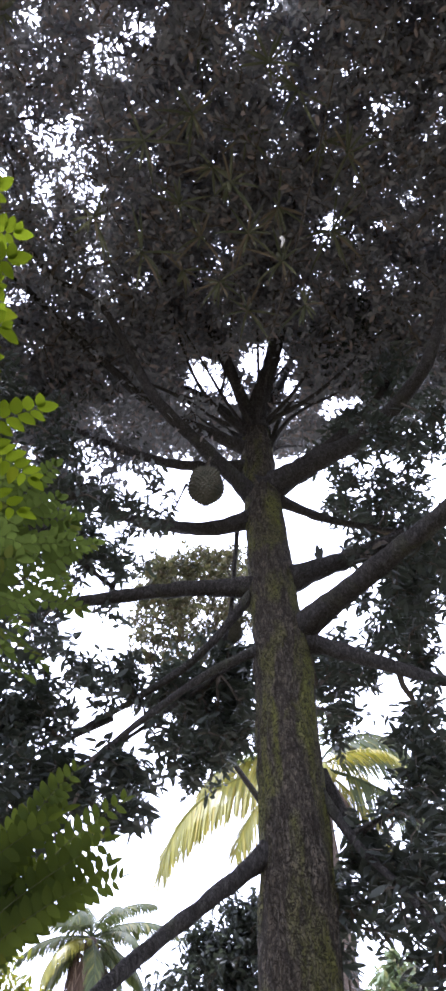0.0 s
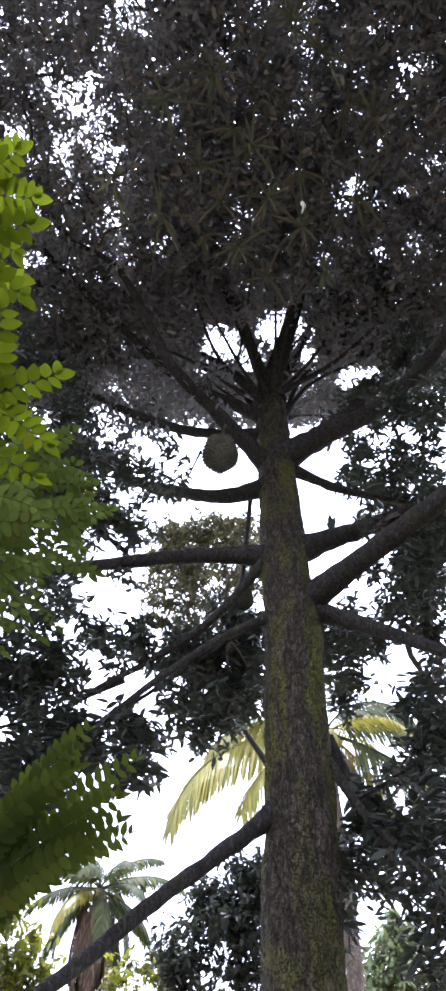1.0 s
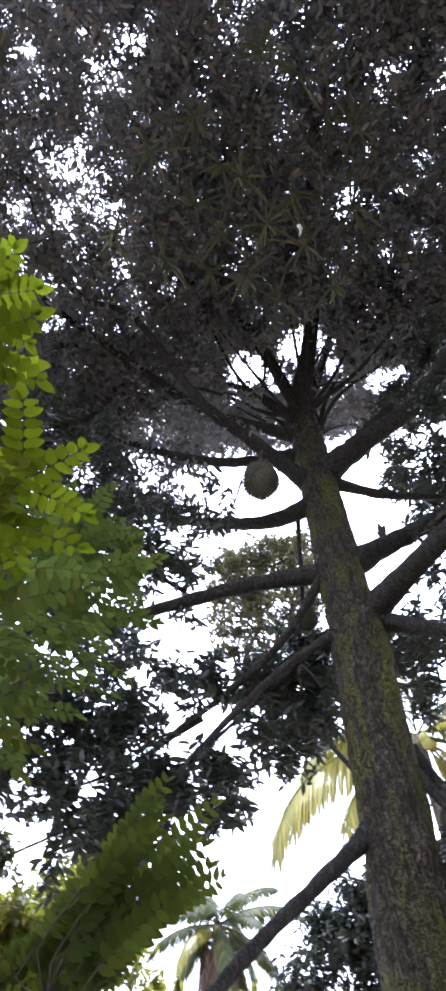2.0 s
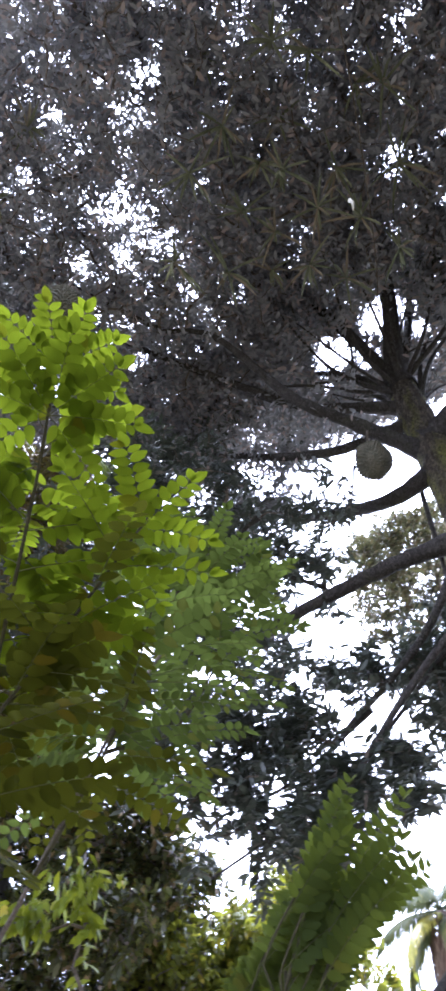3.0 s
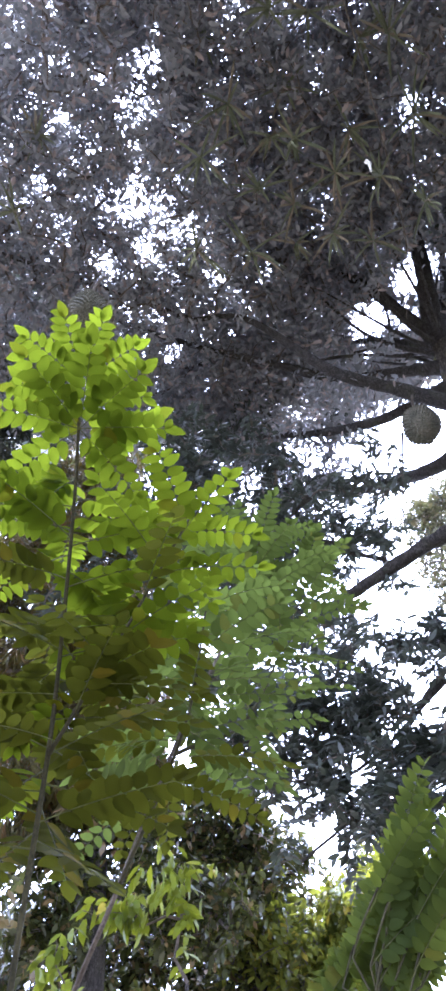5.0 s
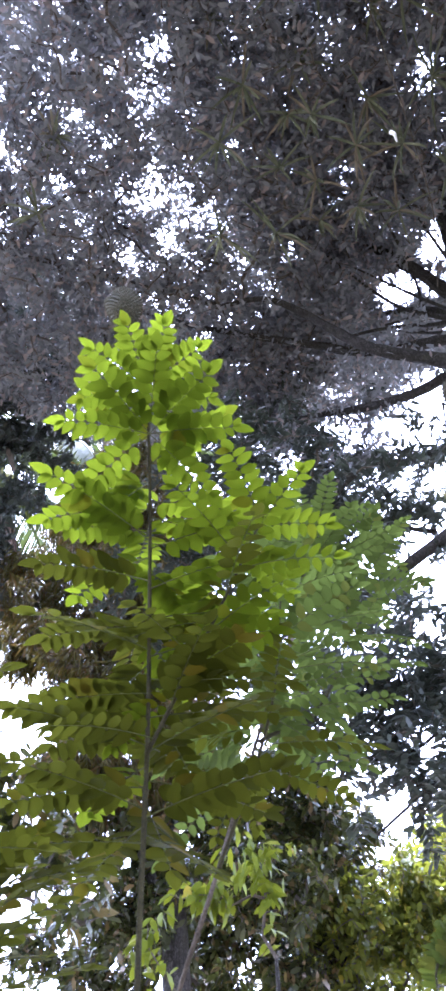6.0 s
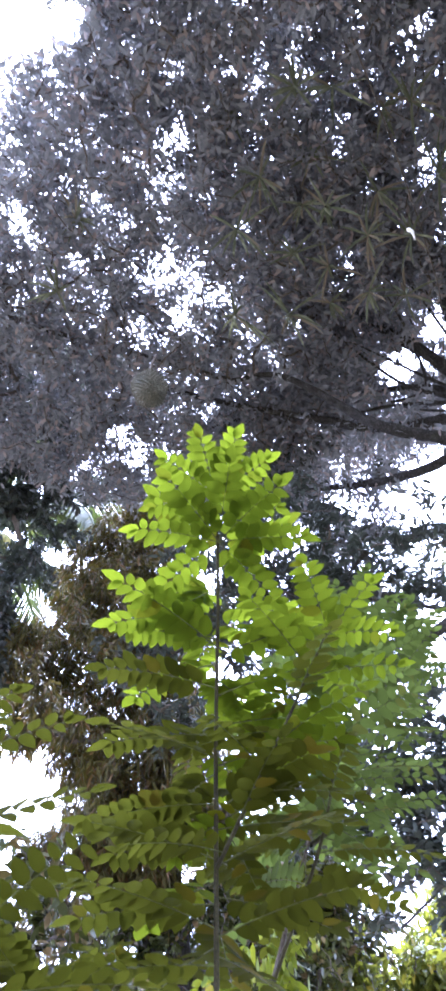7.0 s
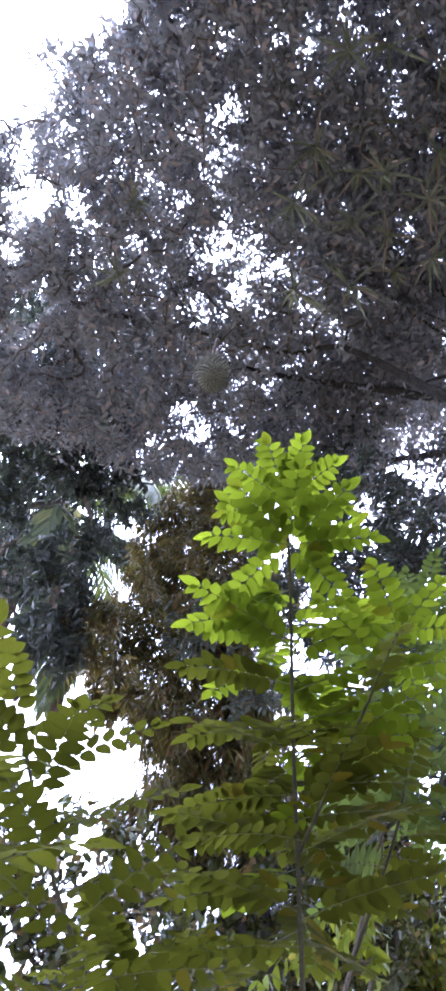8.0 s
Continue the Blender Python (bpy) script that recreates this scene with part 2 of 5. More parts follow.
# ---- builders ----
def mesh_of(name, verts, faces, material, smooth=False):
    """A mesh from an array of places and an array of triangles or a list of faces."""
    me = bpy.data.meshes.new(name)
    verts = np.asarray(verts, np.float32)
    if isinstance(faces, np.ndarray):
        k = faces.shape[1]
        me.vertices.add(len(verts))
        me.vertices.foreach_set("co", verts.ravel())
        me.loops.add(faces.size)
        me.loops.foreach_set("vertex_index", faces.astype(np.int32).ravel())
        me.polygons.add(len(faces))
        me.polygons.foreach_set("loop_start", np.arange(0, faces.size, k, dtype=np.int32))
        me.polygons.foreach_set("use_smooth", np.full(len(faces), smooth))
        me.update(calc_edges=True)
    else:
        me.from_pydata(verts.tolist(), [], faces)
        me.polygons.foreach_set("use_smooth", np.full(len(me.polygons), smooth))
    me.materials.append(material)
    return me


def part(name, me, parent, label="", kind=""):
    ob = new(name, me)
    ob.parent = parent
    ob.matrix_parent_inverse = parent.matrix_world.inverted() if parent else Matrix()
    return tagged(ob, label, kind=kind)


def thing(name, base, label, category, group=""):
    ob = new(name)
    ob.empty_display_size = 0.2
    ob.location = base
    ob.matrix_world = Matrix.Translation(base)
    return tagged(ob, label, category, group)


def smooth_line(points, step):
    """A curve through the points, cut into pieces of about that step."""
    p = np.asarray(points, float)
    p = np.vstack([2 * p[0] - p[1], p, 2 * p[-1] - p[-2]])
    out = []
    for a, b, c, d in zip(p[:-3], p[1:-2], p[2:-1], p[3:]):
        n = max(1, int(np.linalg.norm(c - b) / step))
        for s in np.arange(n) / n:
            out.append(0.5 * (2 * b + (c - a) * s + (2 * a - 5 * b + 4 * c - d) * s**2 + (3 * b - a - 3 * c + d) * s**3))
    out.append(p[-2])
    return np.array(out)


def tube(line, radii, sides=10, rough=0.0, ridges=0.0, seed=0):
    """A tube along a line, its skin uneven by rough (a share of its radius). Places and quads."""
    line, radii = np.asarray(line, float), np.asarray(radii, float)
    way = np.gradient(line, axis=0)
    way /= np.linalg.norm(way, axis=1, keepdims=True) + 1e-9
    side = np.cross(way[0], (0.31, 0.87, 0.12))
    side /= np.linalg.norm(side)
    verts = []
    for k, (c, w, r) in enumerate(zip(line, way, radii)):
        side = side - w * (side @ w)
        side /= np.linalg.norm(side) + 1e-9
        other = np.cross(w, side)
        for j in range(sides):
            a = 2 * math.pi * j / sides
            v = math.cos(a) * side + math.sin(a) * other
            f = 1.0
            if rough:
                q = Vector(c + v * r) * (1.0 / max(r, 0.02)) * 0.8 + Vector((seed, 0, 0))
                f += rough * noise.noise(q) + 0.5 * rough * noise.noise(q * 2.7)
                if ridges:
                    f += ridges * noise.noise(Vector((math.cos(a) * 7, math.sin(a) * 7, c[2] * 5 + seed)))
            verts.append(c + v * r * f)
    n, faces = len(line), []
    for k in range(n - 1):
        for j in range(sides):
            faces.append((k * sides + j, k * sides + (j + 1) % sides, (k + 1) * sides + (j + 1) % sides, (k + 1) * sides + j))
    verts.append(line[-1] + way[-1] * radii[-1] * 0.6)
    tip = len(verts) - 1
    quads = np.array(faces)
    caps = np.array([((n - 1) * sides + j, (n - 1) * sides + (j + 1) % sides, tip, tip) for j in range(sides)])
    return np.array(verts), np.vstack([quads, caps])


def quads_to_tris(f):
    t = np.vstack([f[:, [0, 1, 2]], f[:, [0, 2, 3]]])
    return t[(t[:, 0] != t[:, 1]) & (t[:, 1] != t[:, 2]) & (t[:, 0] != t[:, 2])]


def tube_mesh(name, points, r0, r1, material, sides=10, step=0.08, rough=0.1, seed=0, ridges=0.0, collar=0.0):
    line = smooth_line(points, step)
    s = np.linspace(0, 1, len(line))
    v, f = tube(line, (r0 + (r1 - r0) * s) * (1 + collar * np.exp(-14 * s)), sides, rough, ridges, seed)
    return v, quads_to_tris(f), material, name


def unit(a):
    return a / (np.linalg.norm(a, axis=-1, keepdims=True) + 1e-9)


def blades(base, axis, normal, length, width, bow, rng, folds=0.12):
    """Pointed oval leaves, six corners each: places and triangles."""
    n = len(base)
    side = unit(np.cross(normal, axis))
    up = np.cross(axis, side)
    shape = np.array([(0, 0, 0), (0.3, 0.43, 1), (0.3, -0.43, 1), (0.68, 0.4, 1), (0.68, -0.4, 1), (1, 0, 0)])
    L, W, B = length[:, None, None], width[:, None, None], bow[:, None, None]
    s, w, h = shape[None, :, 0, None], shape[None, :, 1, None], shape[None, :, 2, None]
    v = base[:, None] + axis[:, None] * s * L + side[:, None] * w * W + up[:, None] * (h * folds * W - B * L * s * s)
    tri = np.array([(0, 2, 1), (1, 2, 4), (1, 4, 3), (3, 4, 5)])
    f = (np.arange(n) * 6)[:, None, None] + tri[None]
    return v.reshape(-1, 3), f.reshape(-1, 3)


def join(pieces):
    vs, fs, k = [], [], 0
    for v, f in pieces:
        vs.append(v)
        fs.append(f + k)
        k += len(v)
    return np.vstack(vs), np.vstack(fs)


def whorls(tips, ways, rng, per=16, length=0.1, slim=0.32, hang=0.45, run=0.34, bow=0.12, flat=1.0, stray=0.02):
    """Leaves along the last piece of each twig: places, axes, normals, lengths."""
    n = len(tips) * per
    tip, way = np.repeat(tips, per, 0), np.repeat(ways, per, 0)
    u = rng.random(n) ** 1.4
    base = tip - way * (u * run)[:, None] + rng.normal(0, stray, (n, 3))
    out = rng.normal(size=(n, 3))
    out = unit((out - way * (out * way).sum(1, keepdims=True)) * np.array([1, 1, flat]))
    axis = unit(0.55 * way * np.array([1, 1, flat]) + 0.8 * out + np.array([0, 0, -hang]) + rng.normal(0, 0.15, (n, 3)))
    normal = unit(np.array([0, 0, 1.0]) + rng.normal(0, 0.55, (n, 3)))
    normal = unit(normal - axis * (normal * axis).sum(1, keepdims=True))
    ln = length * rng.uniform(0.65, 1.2, n)
    return base, axis, normal, ln, ln * slim * rng.uniform(0.85, 1.15, n), bow * rng.uniform(0.2, 1.6, n)


def fork(nodes, tips, thin=0.0034, power=0.4, bend=0.08, rng=None, sides=3):
    """Branchlets that lead from a skeleton to every tip, thicker the more tips they carry. Places, triangles, the ways at the tips."""
    nodes = np.asarray(nodes, float)
    gap = np.array([np.min(np.linalg.norm(nodes - t, axis=1)) for t in tips])
    order = np.argsort(gap)
    at = np.empty((len(nodes) + len(tips), 3))
    at[: len(nodes)] = nodes
    parent, load, count = {}, np.zeros(len(at)), len(nodes)
    ways = np.zeros((len(tips), 3))
    for i in order:
        d = np.linalg.norm(at[:count] - tips[i], axis=1)
        d[len(nodes):] += 0.12
        d += np.where(d < 0.16, 0.6, 0)
        j = int(np.argmin(d))
        at[count] = tips[i]
        parent[count] = j
        ways[i] = tips[i] - at[j]
        count += 1
    for k in range(count - 1, len(nodes) - 1, -1):
        load[k] += 1
        load[parent[k]] += load[k]
    pieces = []
    for k in range(len(nodes), count):
        a, b = at[parent[k]], at[k]
        mid = 0.5 * (a + b) + rng.normal(0, bend, 3) * np.linalg.norm(b - a) + np.array([0, 0, 0.06 * np.linalg.norm(b - a)])
        r = thin * load[k] ** power
        v, f = tube([a, mid, b], [r * 1.25, r * 1.05, r * 0.7], sides)
        pieces.append((v, quads_to_tris(f)))
    v, f = join(pieces)
    return v, f, unit(ways + np.array([0, 0, -0.05]))


def in_blobs(blobs, rng, per_area, squash=0.9):
    tips = []
    for x, y, z, r in blobs:
        n = max(3, int(per_area * r * r))
        d = unit(rng.normal(size=(n, 3))) * (rng.random((n, 1)) ** 0.4)
        tips.append(np.array((x, y, z)) + d * r * np.array([1, 1, squash]))
    return np.vstack(tips)


# ---- the ground ----
def ground():
    bm = bmesh.new()
    n, span = 60, 3000.0
    grid = []
    for i in range(n + 1):
        for j in range(n + 1):
            u, v = 2 * i / n - 1, 2 * j / n - 1
            x, y = span * u * abs(u) ** 3, span * v * abs(v) ** 3
            near = math.exp(-(x * x + y * y) / 900)
            grid.append(bm.verts.new((x, y, 0.12 * near * noise.noise(Vector((x * 0.3, y * 0.3, 0))))))
    for i in range(n):
        for j in range(n):
            a = i * (n + 1) + j
            bm.faces.new((grid[a], grid[a + n + 1], grid[a + n + 2], grid[a + 1]))
    me = bpy.data.meshes.new("ground")
    bm.to_mesh(me)
    bm.free()
    me.materials.append(SOIL)
    return tagged(new("ground", me), "flat unseen ground of soil and leaf litter, toned to bounce light", "ground", kind="structure")


ground()

# ---- the durian tree ----
TRUNK = [(0.30, 3.5, -0.1), (0.305, 3.5, 0.5), (0.31, 3.5, 1.6), (0.33, 3.5, 2.63), (0.355, 3.5, 3.53), (0.365, 3.5, 4.53), (0.34, 3.5, 5.2),
         (0.32, 3.5, 6.05), (0.30, 3.5, 6.7), (0.30, 3.5, 7.2)]
TRUNK_R = [0.29, 0.22, 0.19, 0.178, 0.178, 0.175, 0.16, 0.147, 0.14, 0.12]
BOUGHS = []


def limb(r0, r1, *points):
    """A bough of the durian: its radius at root and tip, and the line it takes."""
    BOUGHS.append((r0, r1, points))


limb(0.04, 0.024, (0.21, 3.45, 3.33), (-0.09, 3.25, 3.01), (-0.32, 3, 2.72), (-0.46, 2.8, 2.5), (-0.57, 2.55, 2.3))
limb(0.055, 0.015, (0.27, 3.5, 5.97), (-0.12, 3.5, 5.84), (-0.54, 3.7, 6.15), (-0.97, 3.9, 6.56), (-1.5, 4.2, 7.49), (-2, 4.4, 8.24))
limb(0.06, 0.03, (0.25, 3.5, 5.21), (-0.32, 3.55, 5.23), (-0.82, 3.65, 5.25), (-1.44, 3.8, 5.29), (-2.12, 4, 5.49))
limb(0.033, 0.012, (0.25, 3.5, 5.23), (-0, 3.5, 4.81), (-0.24, 3.6, 4.59), (-0.57, 3.8, 4.49), (-0.98, 4, 4.35), (-1.4, 4.2, 4.07))
limb(0.028, 0.012, (0.24, 3.45, 4.61), (-0.07, 3.4, 4.39), (-0.42, 3.4, 4.08), (-0.79, 3.4, 3.71), (-1.09, 3.4, 3.57))
limb(0.05, 0.015, (0.29, 3.5, 6.66), (-0.4, 3.4, 6.56), (-0.97, 3.4, 6.85), (-1.58, 3.5, 7.42), (-2.08, 3.6, 7.68))
limb(0.065, 0.02, (0.28, 3.5, 6.17), (-0.19, 3.2, 6.57), (-0.56, 2.9, 6.8), (-1.06, 2.5, 7.68), (-1.51, 2.3, 7.87))
limb(0.04, 0.015, (-0.14, 3.25, 6.55), (-0.8, 3.2, 7.5), (-1.62, 3, 8.25), (-2.22, 3, 8.69))
limb(0.085, 0.05, (0.45, 3.5, 4.77), (0.74, 3.2, 4.82), (1.03, 2.95, 4.91), (1.26, 2.75, 4.98), (1.55, 2.4, 5.05))
limb(0.075, 0.03, (0.43, 3.5, 5.27), (0.85, 3.5, 5.47), (1.25, 3.5, 5.69), (1.69, 3.5, 5.98), (2.27, 3.6, 6.59))
limb(0.06, 0.025, (0.47, 3.5, 4.74), (0.81, 3.4, 4.51), (1, 3.3, 4.34), (1.18, 3.2, 4.17), (1.39, 3.1, 4.06))
limb(0.1, 0.035, (0.33, 3.5, 6.3), (0.73, 3.3, 6.43), (1.08, 3, 6.35), (1.32, 2.7, 6.36), (1.48, 2.4, 6.39), (1.64, 2.1, 6.69))
limb(0.05, 0.02, (0.64, 3.4, 6.52), (1.17, 3.3, 7.07), (1.47, 3.1, 7.4), (1.71, 3, 8.09))
limb(0.045, 0.015, (0.4, 3.5, 6.22), (0.85, 3.7, 6.2), (1.31, 3.9, 6.32), (1.7, 4.1, 6.5))
limb(0.1, 0.03, (0.3, 3.5, 7.15), (0.32, 3.45, 7.51), (0.52, 3.2, 8.33), (0.73, 2.9, 9.23), (0.8, 2.2, 10.2))
limb(0.06, 0.02, (0.29, 3.5, 7.26), (0.16, 3.4, 7.78), (-0.03, 3.2, 8.31), (-0.28, 2.8, 8.93), (-0.39, 2.2, 10.14))
limb(0.05, 0.02, (0.32, 3.5, 7.37), (0.59, 3.6, 8.29), (0.87, 3.7, 9.39), (1.44, 3.6, 10.66))
limb(0.045, 0.015, (0.27, 3.5, 7.15), (-0.05, 3.5, 7.71), (-0.39, 3.6, 8.25), (-0.82, 3.7, 8.71))
limb(0.03, 0.015, (0.53, 3.6, 3.85), (0.68, 3.6, 3.54), (0.85, 3.5, 3.25), (0.97, 3.4, 2.95), (1.04, 3.3, 2.73))
limb(0.018, 0.015, (0.12, 3.6, 6.09), (0.09, 3.6, 5.64), (0.06, 3.6, 5.14), (0.01, 3.6, 4.82))
limb(0.05, 0.02, (0.25, 3.5, 6.9), (-0.59, 3.23, 7.2), (-1.06, 3.01, 7.6), (-1.62, 2.65, 8), (-2.02, 2.37, 8.3), (-2.36, 2.08, 8.6))
limb(0.022, 0.01, (-1.51, 2.3, 7.87), (-2.2, 1.6, 8.3), (-3.0, 0.8, 8.7))
limb(0.03, 0.012, (-0.39, 2.2, 10.14), (-0.8, 1.0, 9.7), (-1.3, -0.1, 9.3))
limb(0.032, 0.012, (0.8, 2.2, 10.2), (1.0, 1.0, 10.0), (0.9, -0.4, 9.6))
limb(0.025, 0.01, (1.64, 2.1, 6.69), (2.0, 1.4, 7.4), (2.3, 0.5, 8.2))
limb(0.024, 0.012, (0.25, 3.48, 7.56), (0.18, 3.40, 7.84), (0.12, 3.30, 8.00), (0.03, 3.20, 8.33), (-0.06, 3.10, 8.76))
limb(0.009, 0.006, (-0.40, 3.30, 7.55), (-0.14, 3.30, 7.42), (0.05, 3.35, 7.64), (0.20, 3.35, 8.04), (0.45, 3.30, 8.08), (0.68, 3.30, 8.21))
limb(0.024, 0.012, (0.22, 3.50, 7.31), (0.00, 3.40, 7.22), (-0.21, 3.30, 7.30), (-0.47, 3.15, 7.33), (-0.71, 3.00, 7.27))
limb(0.016, 0.008, (-0.08, 3.35, 7.47), (-0.03, 3.35, 7.66), (0.02, 3.30, 8.03), (-0.07, 3.20, 8.27), (-0.20, 3.10, 8.68))
limb(0.007, 0.004, (-0.17, 3.35, 7.62), (-0.13, 3.30, 7.77), (-0.07, 3.30, 8.03), (-0.12, 3.20, 8.10))
limb(0.008, 0.005, (0.37, 3.50, 7.72), (0.65, 3.40, 7.60), (0.84, 3.30, 7.39), (1.03, 3.20, 7.39))
limb(0.012, 0.006, (0.47, 3.45, 8.01), (0.71, 3.35, 8.43), (0.99, 3.20, 8.80))
limb(0.008, 0.004, (-0.28, 3.25, 6.07), (-0.38, 3.20, 5.58), (-0.44, 3.20, 5.37), (-0.48, 3.20, 5.18))
limb(0.028, 0.01, (0.46, 3.50, 3.79), (0.54, 3.45, 3.57), (0.65, 3.35, 3.30), (0.77, 3.20, 3.06), (0.85, 3.05, 2.82), (0.94, 2.95, 2.63))
limb(0.012, 0.006, (0.61, 3.40, 3.40), (0.78, 3.40, 3.49), (0.95, 3.40, 3.60), (1.10, 3.40, 3.67))
limb(0.016, 0.008, (0.2, 3.74, 4.84), (-0.25, 3.81, 4.51), (-0.7, 3.87, 4.17), (-1.06, 3.83, 3.91), (-1.41, 3.73, 3.69), (-1.73, 3.58, 3.47))
limb(0.014, 0.006, (-0.67, 3.71, 4.29), (-1.17, 3.67, 3.97), (-1.49, 3.57, 3.84), (-1.73, 3.42, 3.9), (-1.87, 3.23, 4.06))
limb(0.016, 0.006, (-0.79, 3.69, 5.39), (-1.19, 3.37, 5.51), (-1.64, 3.05, 5.61))
limb(0.016, 0.006, (-1.06, 3.13, 5.76), (-1.64, 3.16, 5.52), (-1.88, 2.88, 5.68))
limb(0.026, 0.008, (-1, 3.71, 5.66), (-1.55, 3.44, 5.93), (-2.19, 3.2, 5.97), (-2.98, 2.99, 5.7))
twist = np.random.default_rng(8)
for k in range(16):
    # thin limbs that fan out of the crotch
    a, rise = radians(22.5 * k + twist.normal(0, 7)), twist.uniform(0.55, 1.5)
    reach = twist.uniform(0.7, 1.3)
    out_x, out_y = -math.sin(a), math.cos(a)
    start = (0.3 + 0.05 * out_x, 3.5 + 0.05 * out_y, 6.75 + 0.05 * k % 0.6)
    mid = (0.3 + 0.42 * reach * out_x + twist.normal(0, 0.05), 3.45 + 0.42 * reach * out_y, 7.1 + 0.5 * rise + twist.normal(0, 0.05))
    end = (0.3 + reach * out_x + twist.normal(0, 0.1), 3.4 + reach * out_y, 7.3 + 1.1 * rise)
    limb(twist.uniform(0.014, 0.03), 0.006, start, mid, end)
LEFT_HIGH = [
    (-1.96, 3.6, 7.69, 0.51), (-1.26, 3.5, 8.04, 0.52), (-1.47, 3.9, 6.87, 0.38), (-0.86, 3.6, 6.76, 0.28), (-1.74, 4, 6.44, 0.4),
    (-1.17, 3.9, 6.09, 0.32), (-0.67, 3.8, 5.83, 0.18), (-1.4, 3.9, 5.04, 0.38), (-0.49, 3.3, 7.12, 0.45), (-1.07, 3, 7.85, 0.61),
    (-0.69, 3.7, 5.09, 0.14), (-0.25, 3.4, 6.59, 0.16), (-0.74, 3.2, 8.01, 0.5), (-2.02, 3.2, 8.23, 0.53), (-0.4, 3.2, 8.59, 0.47),
]
LEFT_LOW = [
    (-1.11, 3.5, 4.2, 0.22), (-0.88, 3.8, 4.69, 0.15), (-0.54, 3.8, 4.64, 0.19), (-0.3, 4, 4.76, 0.25), (0.01, 4, 4.61, 0.22),
    (-0.18, 3.9, 4.19, 0.29), (-0.45, 3.4, 3.72, 0.19), (0.09, 4, 4.31, 0.17), (-0.96, 3.4, 3.65, 0.2), (-0.69, 3.4, 3.53, 0.16),
    (-0.45, 3.3, 3.36, 0.15), (-0.82, 3.3, 3.29, 0.18), (-1.31, 3.5, 4.02, 0.1), (0.05, 4.2, 5.04, 0.14), (-1.02, 3.2, 3.29, 0.2),
    (-0.06, 4.09, 4.97, 0.19), (0.07, 4.22, 4.8, 0.19), (-0.1, 4.27, 4.73, 0.18), (0.12, 4.35, 4.63, 0.15), (-0.23, 4.39, 4.56, 0.13),
    (-0.01, 4.43, 4.51, 0.12), (0.17, 4.06, 5, 0.13),
]
RIGHT_HIGH = [
    (1.02, 3.6, 6.92, 0.31), (1.35, 3.8, 6.64, 0.34), (1.6, 3.6, 6.75, 0.34), (1.25, 3.2, 4.81, 0.27), (1.1, 3.4, 4.89, 0.19),
    (0.98, 3.6, 6.54, 0.16), (1.14, 3.4, 4.62, 0.19), (0.66, 3.8, 4.48, 0.15), (0.8, 3.8, 4.69, 0.13), (1.53, 3, 7.22, 0.37),
    (1.39, 3.2, 8.36, 0.47), (1.65, 3.2, 6.83, 0.33), (0.96, 3.4, 5.37, 0.1), (1.04, 3.3, 8.56, 0.34), (1.46, 3.2, 5.23, 0.27),
]
RIGHT_LOW = [
    (1.03, 3.3, 3.91, 0.18), (1.06, 3.3, 3.65, 0.19), (0.94, 3.2, 3.17, 0.19), (0.72, 3.6, 3.36, 0.16), (0.6, 3.6, 3.11, 0.14),
    (0.56, 3.6, 2.89, 0.12), (0.86, 3.2, 2.83, 0.16), (0.84, 3.2, 2.6, 0.15), (0.8, 3.4, 3.06, 0.15), (0.79, 3.5, 3.25, 0.14),
    (0.67, 3.6, 3.29, 0.12), (0.55, 3.6, 3.08, 0.1), (1, 3.3, 3.44, 0.15),
]
FAR_LEFT = [
    (-1.91, 3.6, 8.1, 0.54), (-1.72, 3.7, 7.13, 0.43), (-0.93, 3.6, 6.9, 0.29), (-1, 3.8, 6.09, 0.24), (-1.72, 3.9, 6.66, 0.32),
    (-2.22, 3.4, 7.59, 0.38), (-0.71, 3.7, 6.08, 0.18), (-2.42, 3.2, 9.23, 0.53), (-1.31, 3.6, 4.59, 0.26), (-1.13, 3.4, 3.88, 0.29),
    (-1.57, 3.6, 4.13, 0.21), (-1.44, 3.5, 3.7, 0.18), (-1.72, 3.8, 4.7, 0.19), (-1.06, 3.3, 3.44, 0.14), (-1.46, 3.2, 8.1, 0.52),
    (-1.03, 3.6, 4.75, 0.17),
]
# openings in the canopy, placed to fit the camera's view
VIEW_GAPS_MAIN = [
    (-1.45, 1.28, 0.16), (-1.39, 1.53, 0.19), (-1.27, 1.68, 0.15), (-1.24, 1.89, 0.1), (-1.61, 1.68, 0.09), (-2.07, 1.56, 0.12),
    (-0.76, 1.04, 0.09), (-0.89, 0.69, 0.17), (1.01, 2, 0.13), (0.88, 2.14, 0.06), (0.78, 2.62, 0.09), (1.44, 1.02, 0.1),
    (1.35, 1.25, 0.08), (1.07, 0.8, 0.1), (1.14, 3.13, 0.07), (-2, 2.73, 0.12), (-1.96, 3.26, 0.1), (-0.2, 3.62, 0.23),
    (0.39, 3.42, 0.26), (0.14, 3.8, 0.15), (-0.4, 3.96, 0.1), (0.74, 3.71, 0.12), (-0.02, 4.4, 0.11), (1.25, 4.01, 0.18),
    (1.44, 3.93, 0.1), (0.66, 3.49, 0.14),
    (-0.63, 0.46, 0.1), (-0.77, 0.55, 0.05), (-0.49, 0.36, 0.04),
]
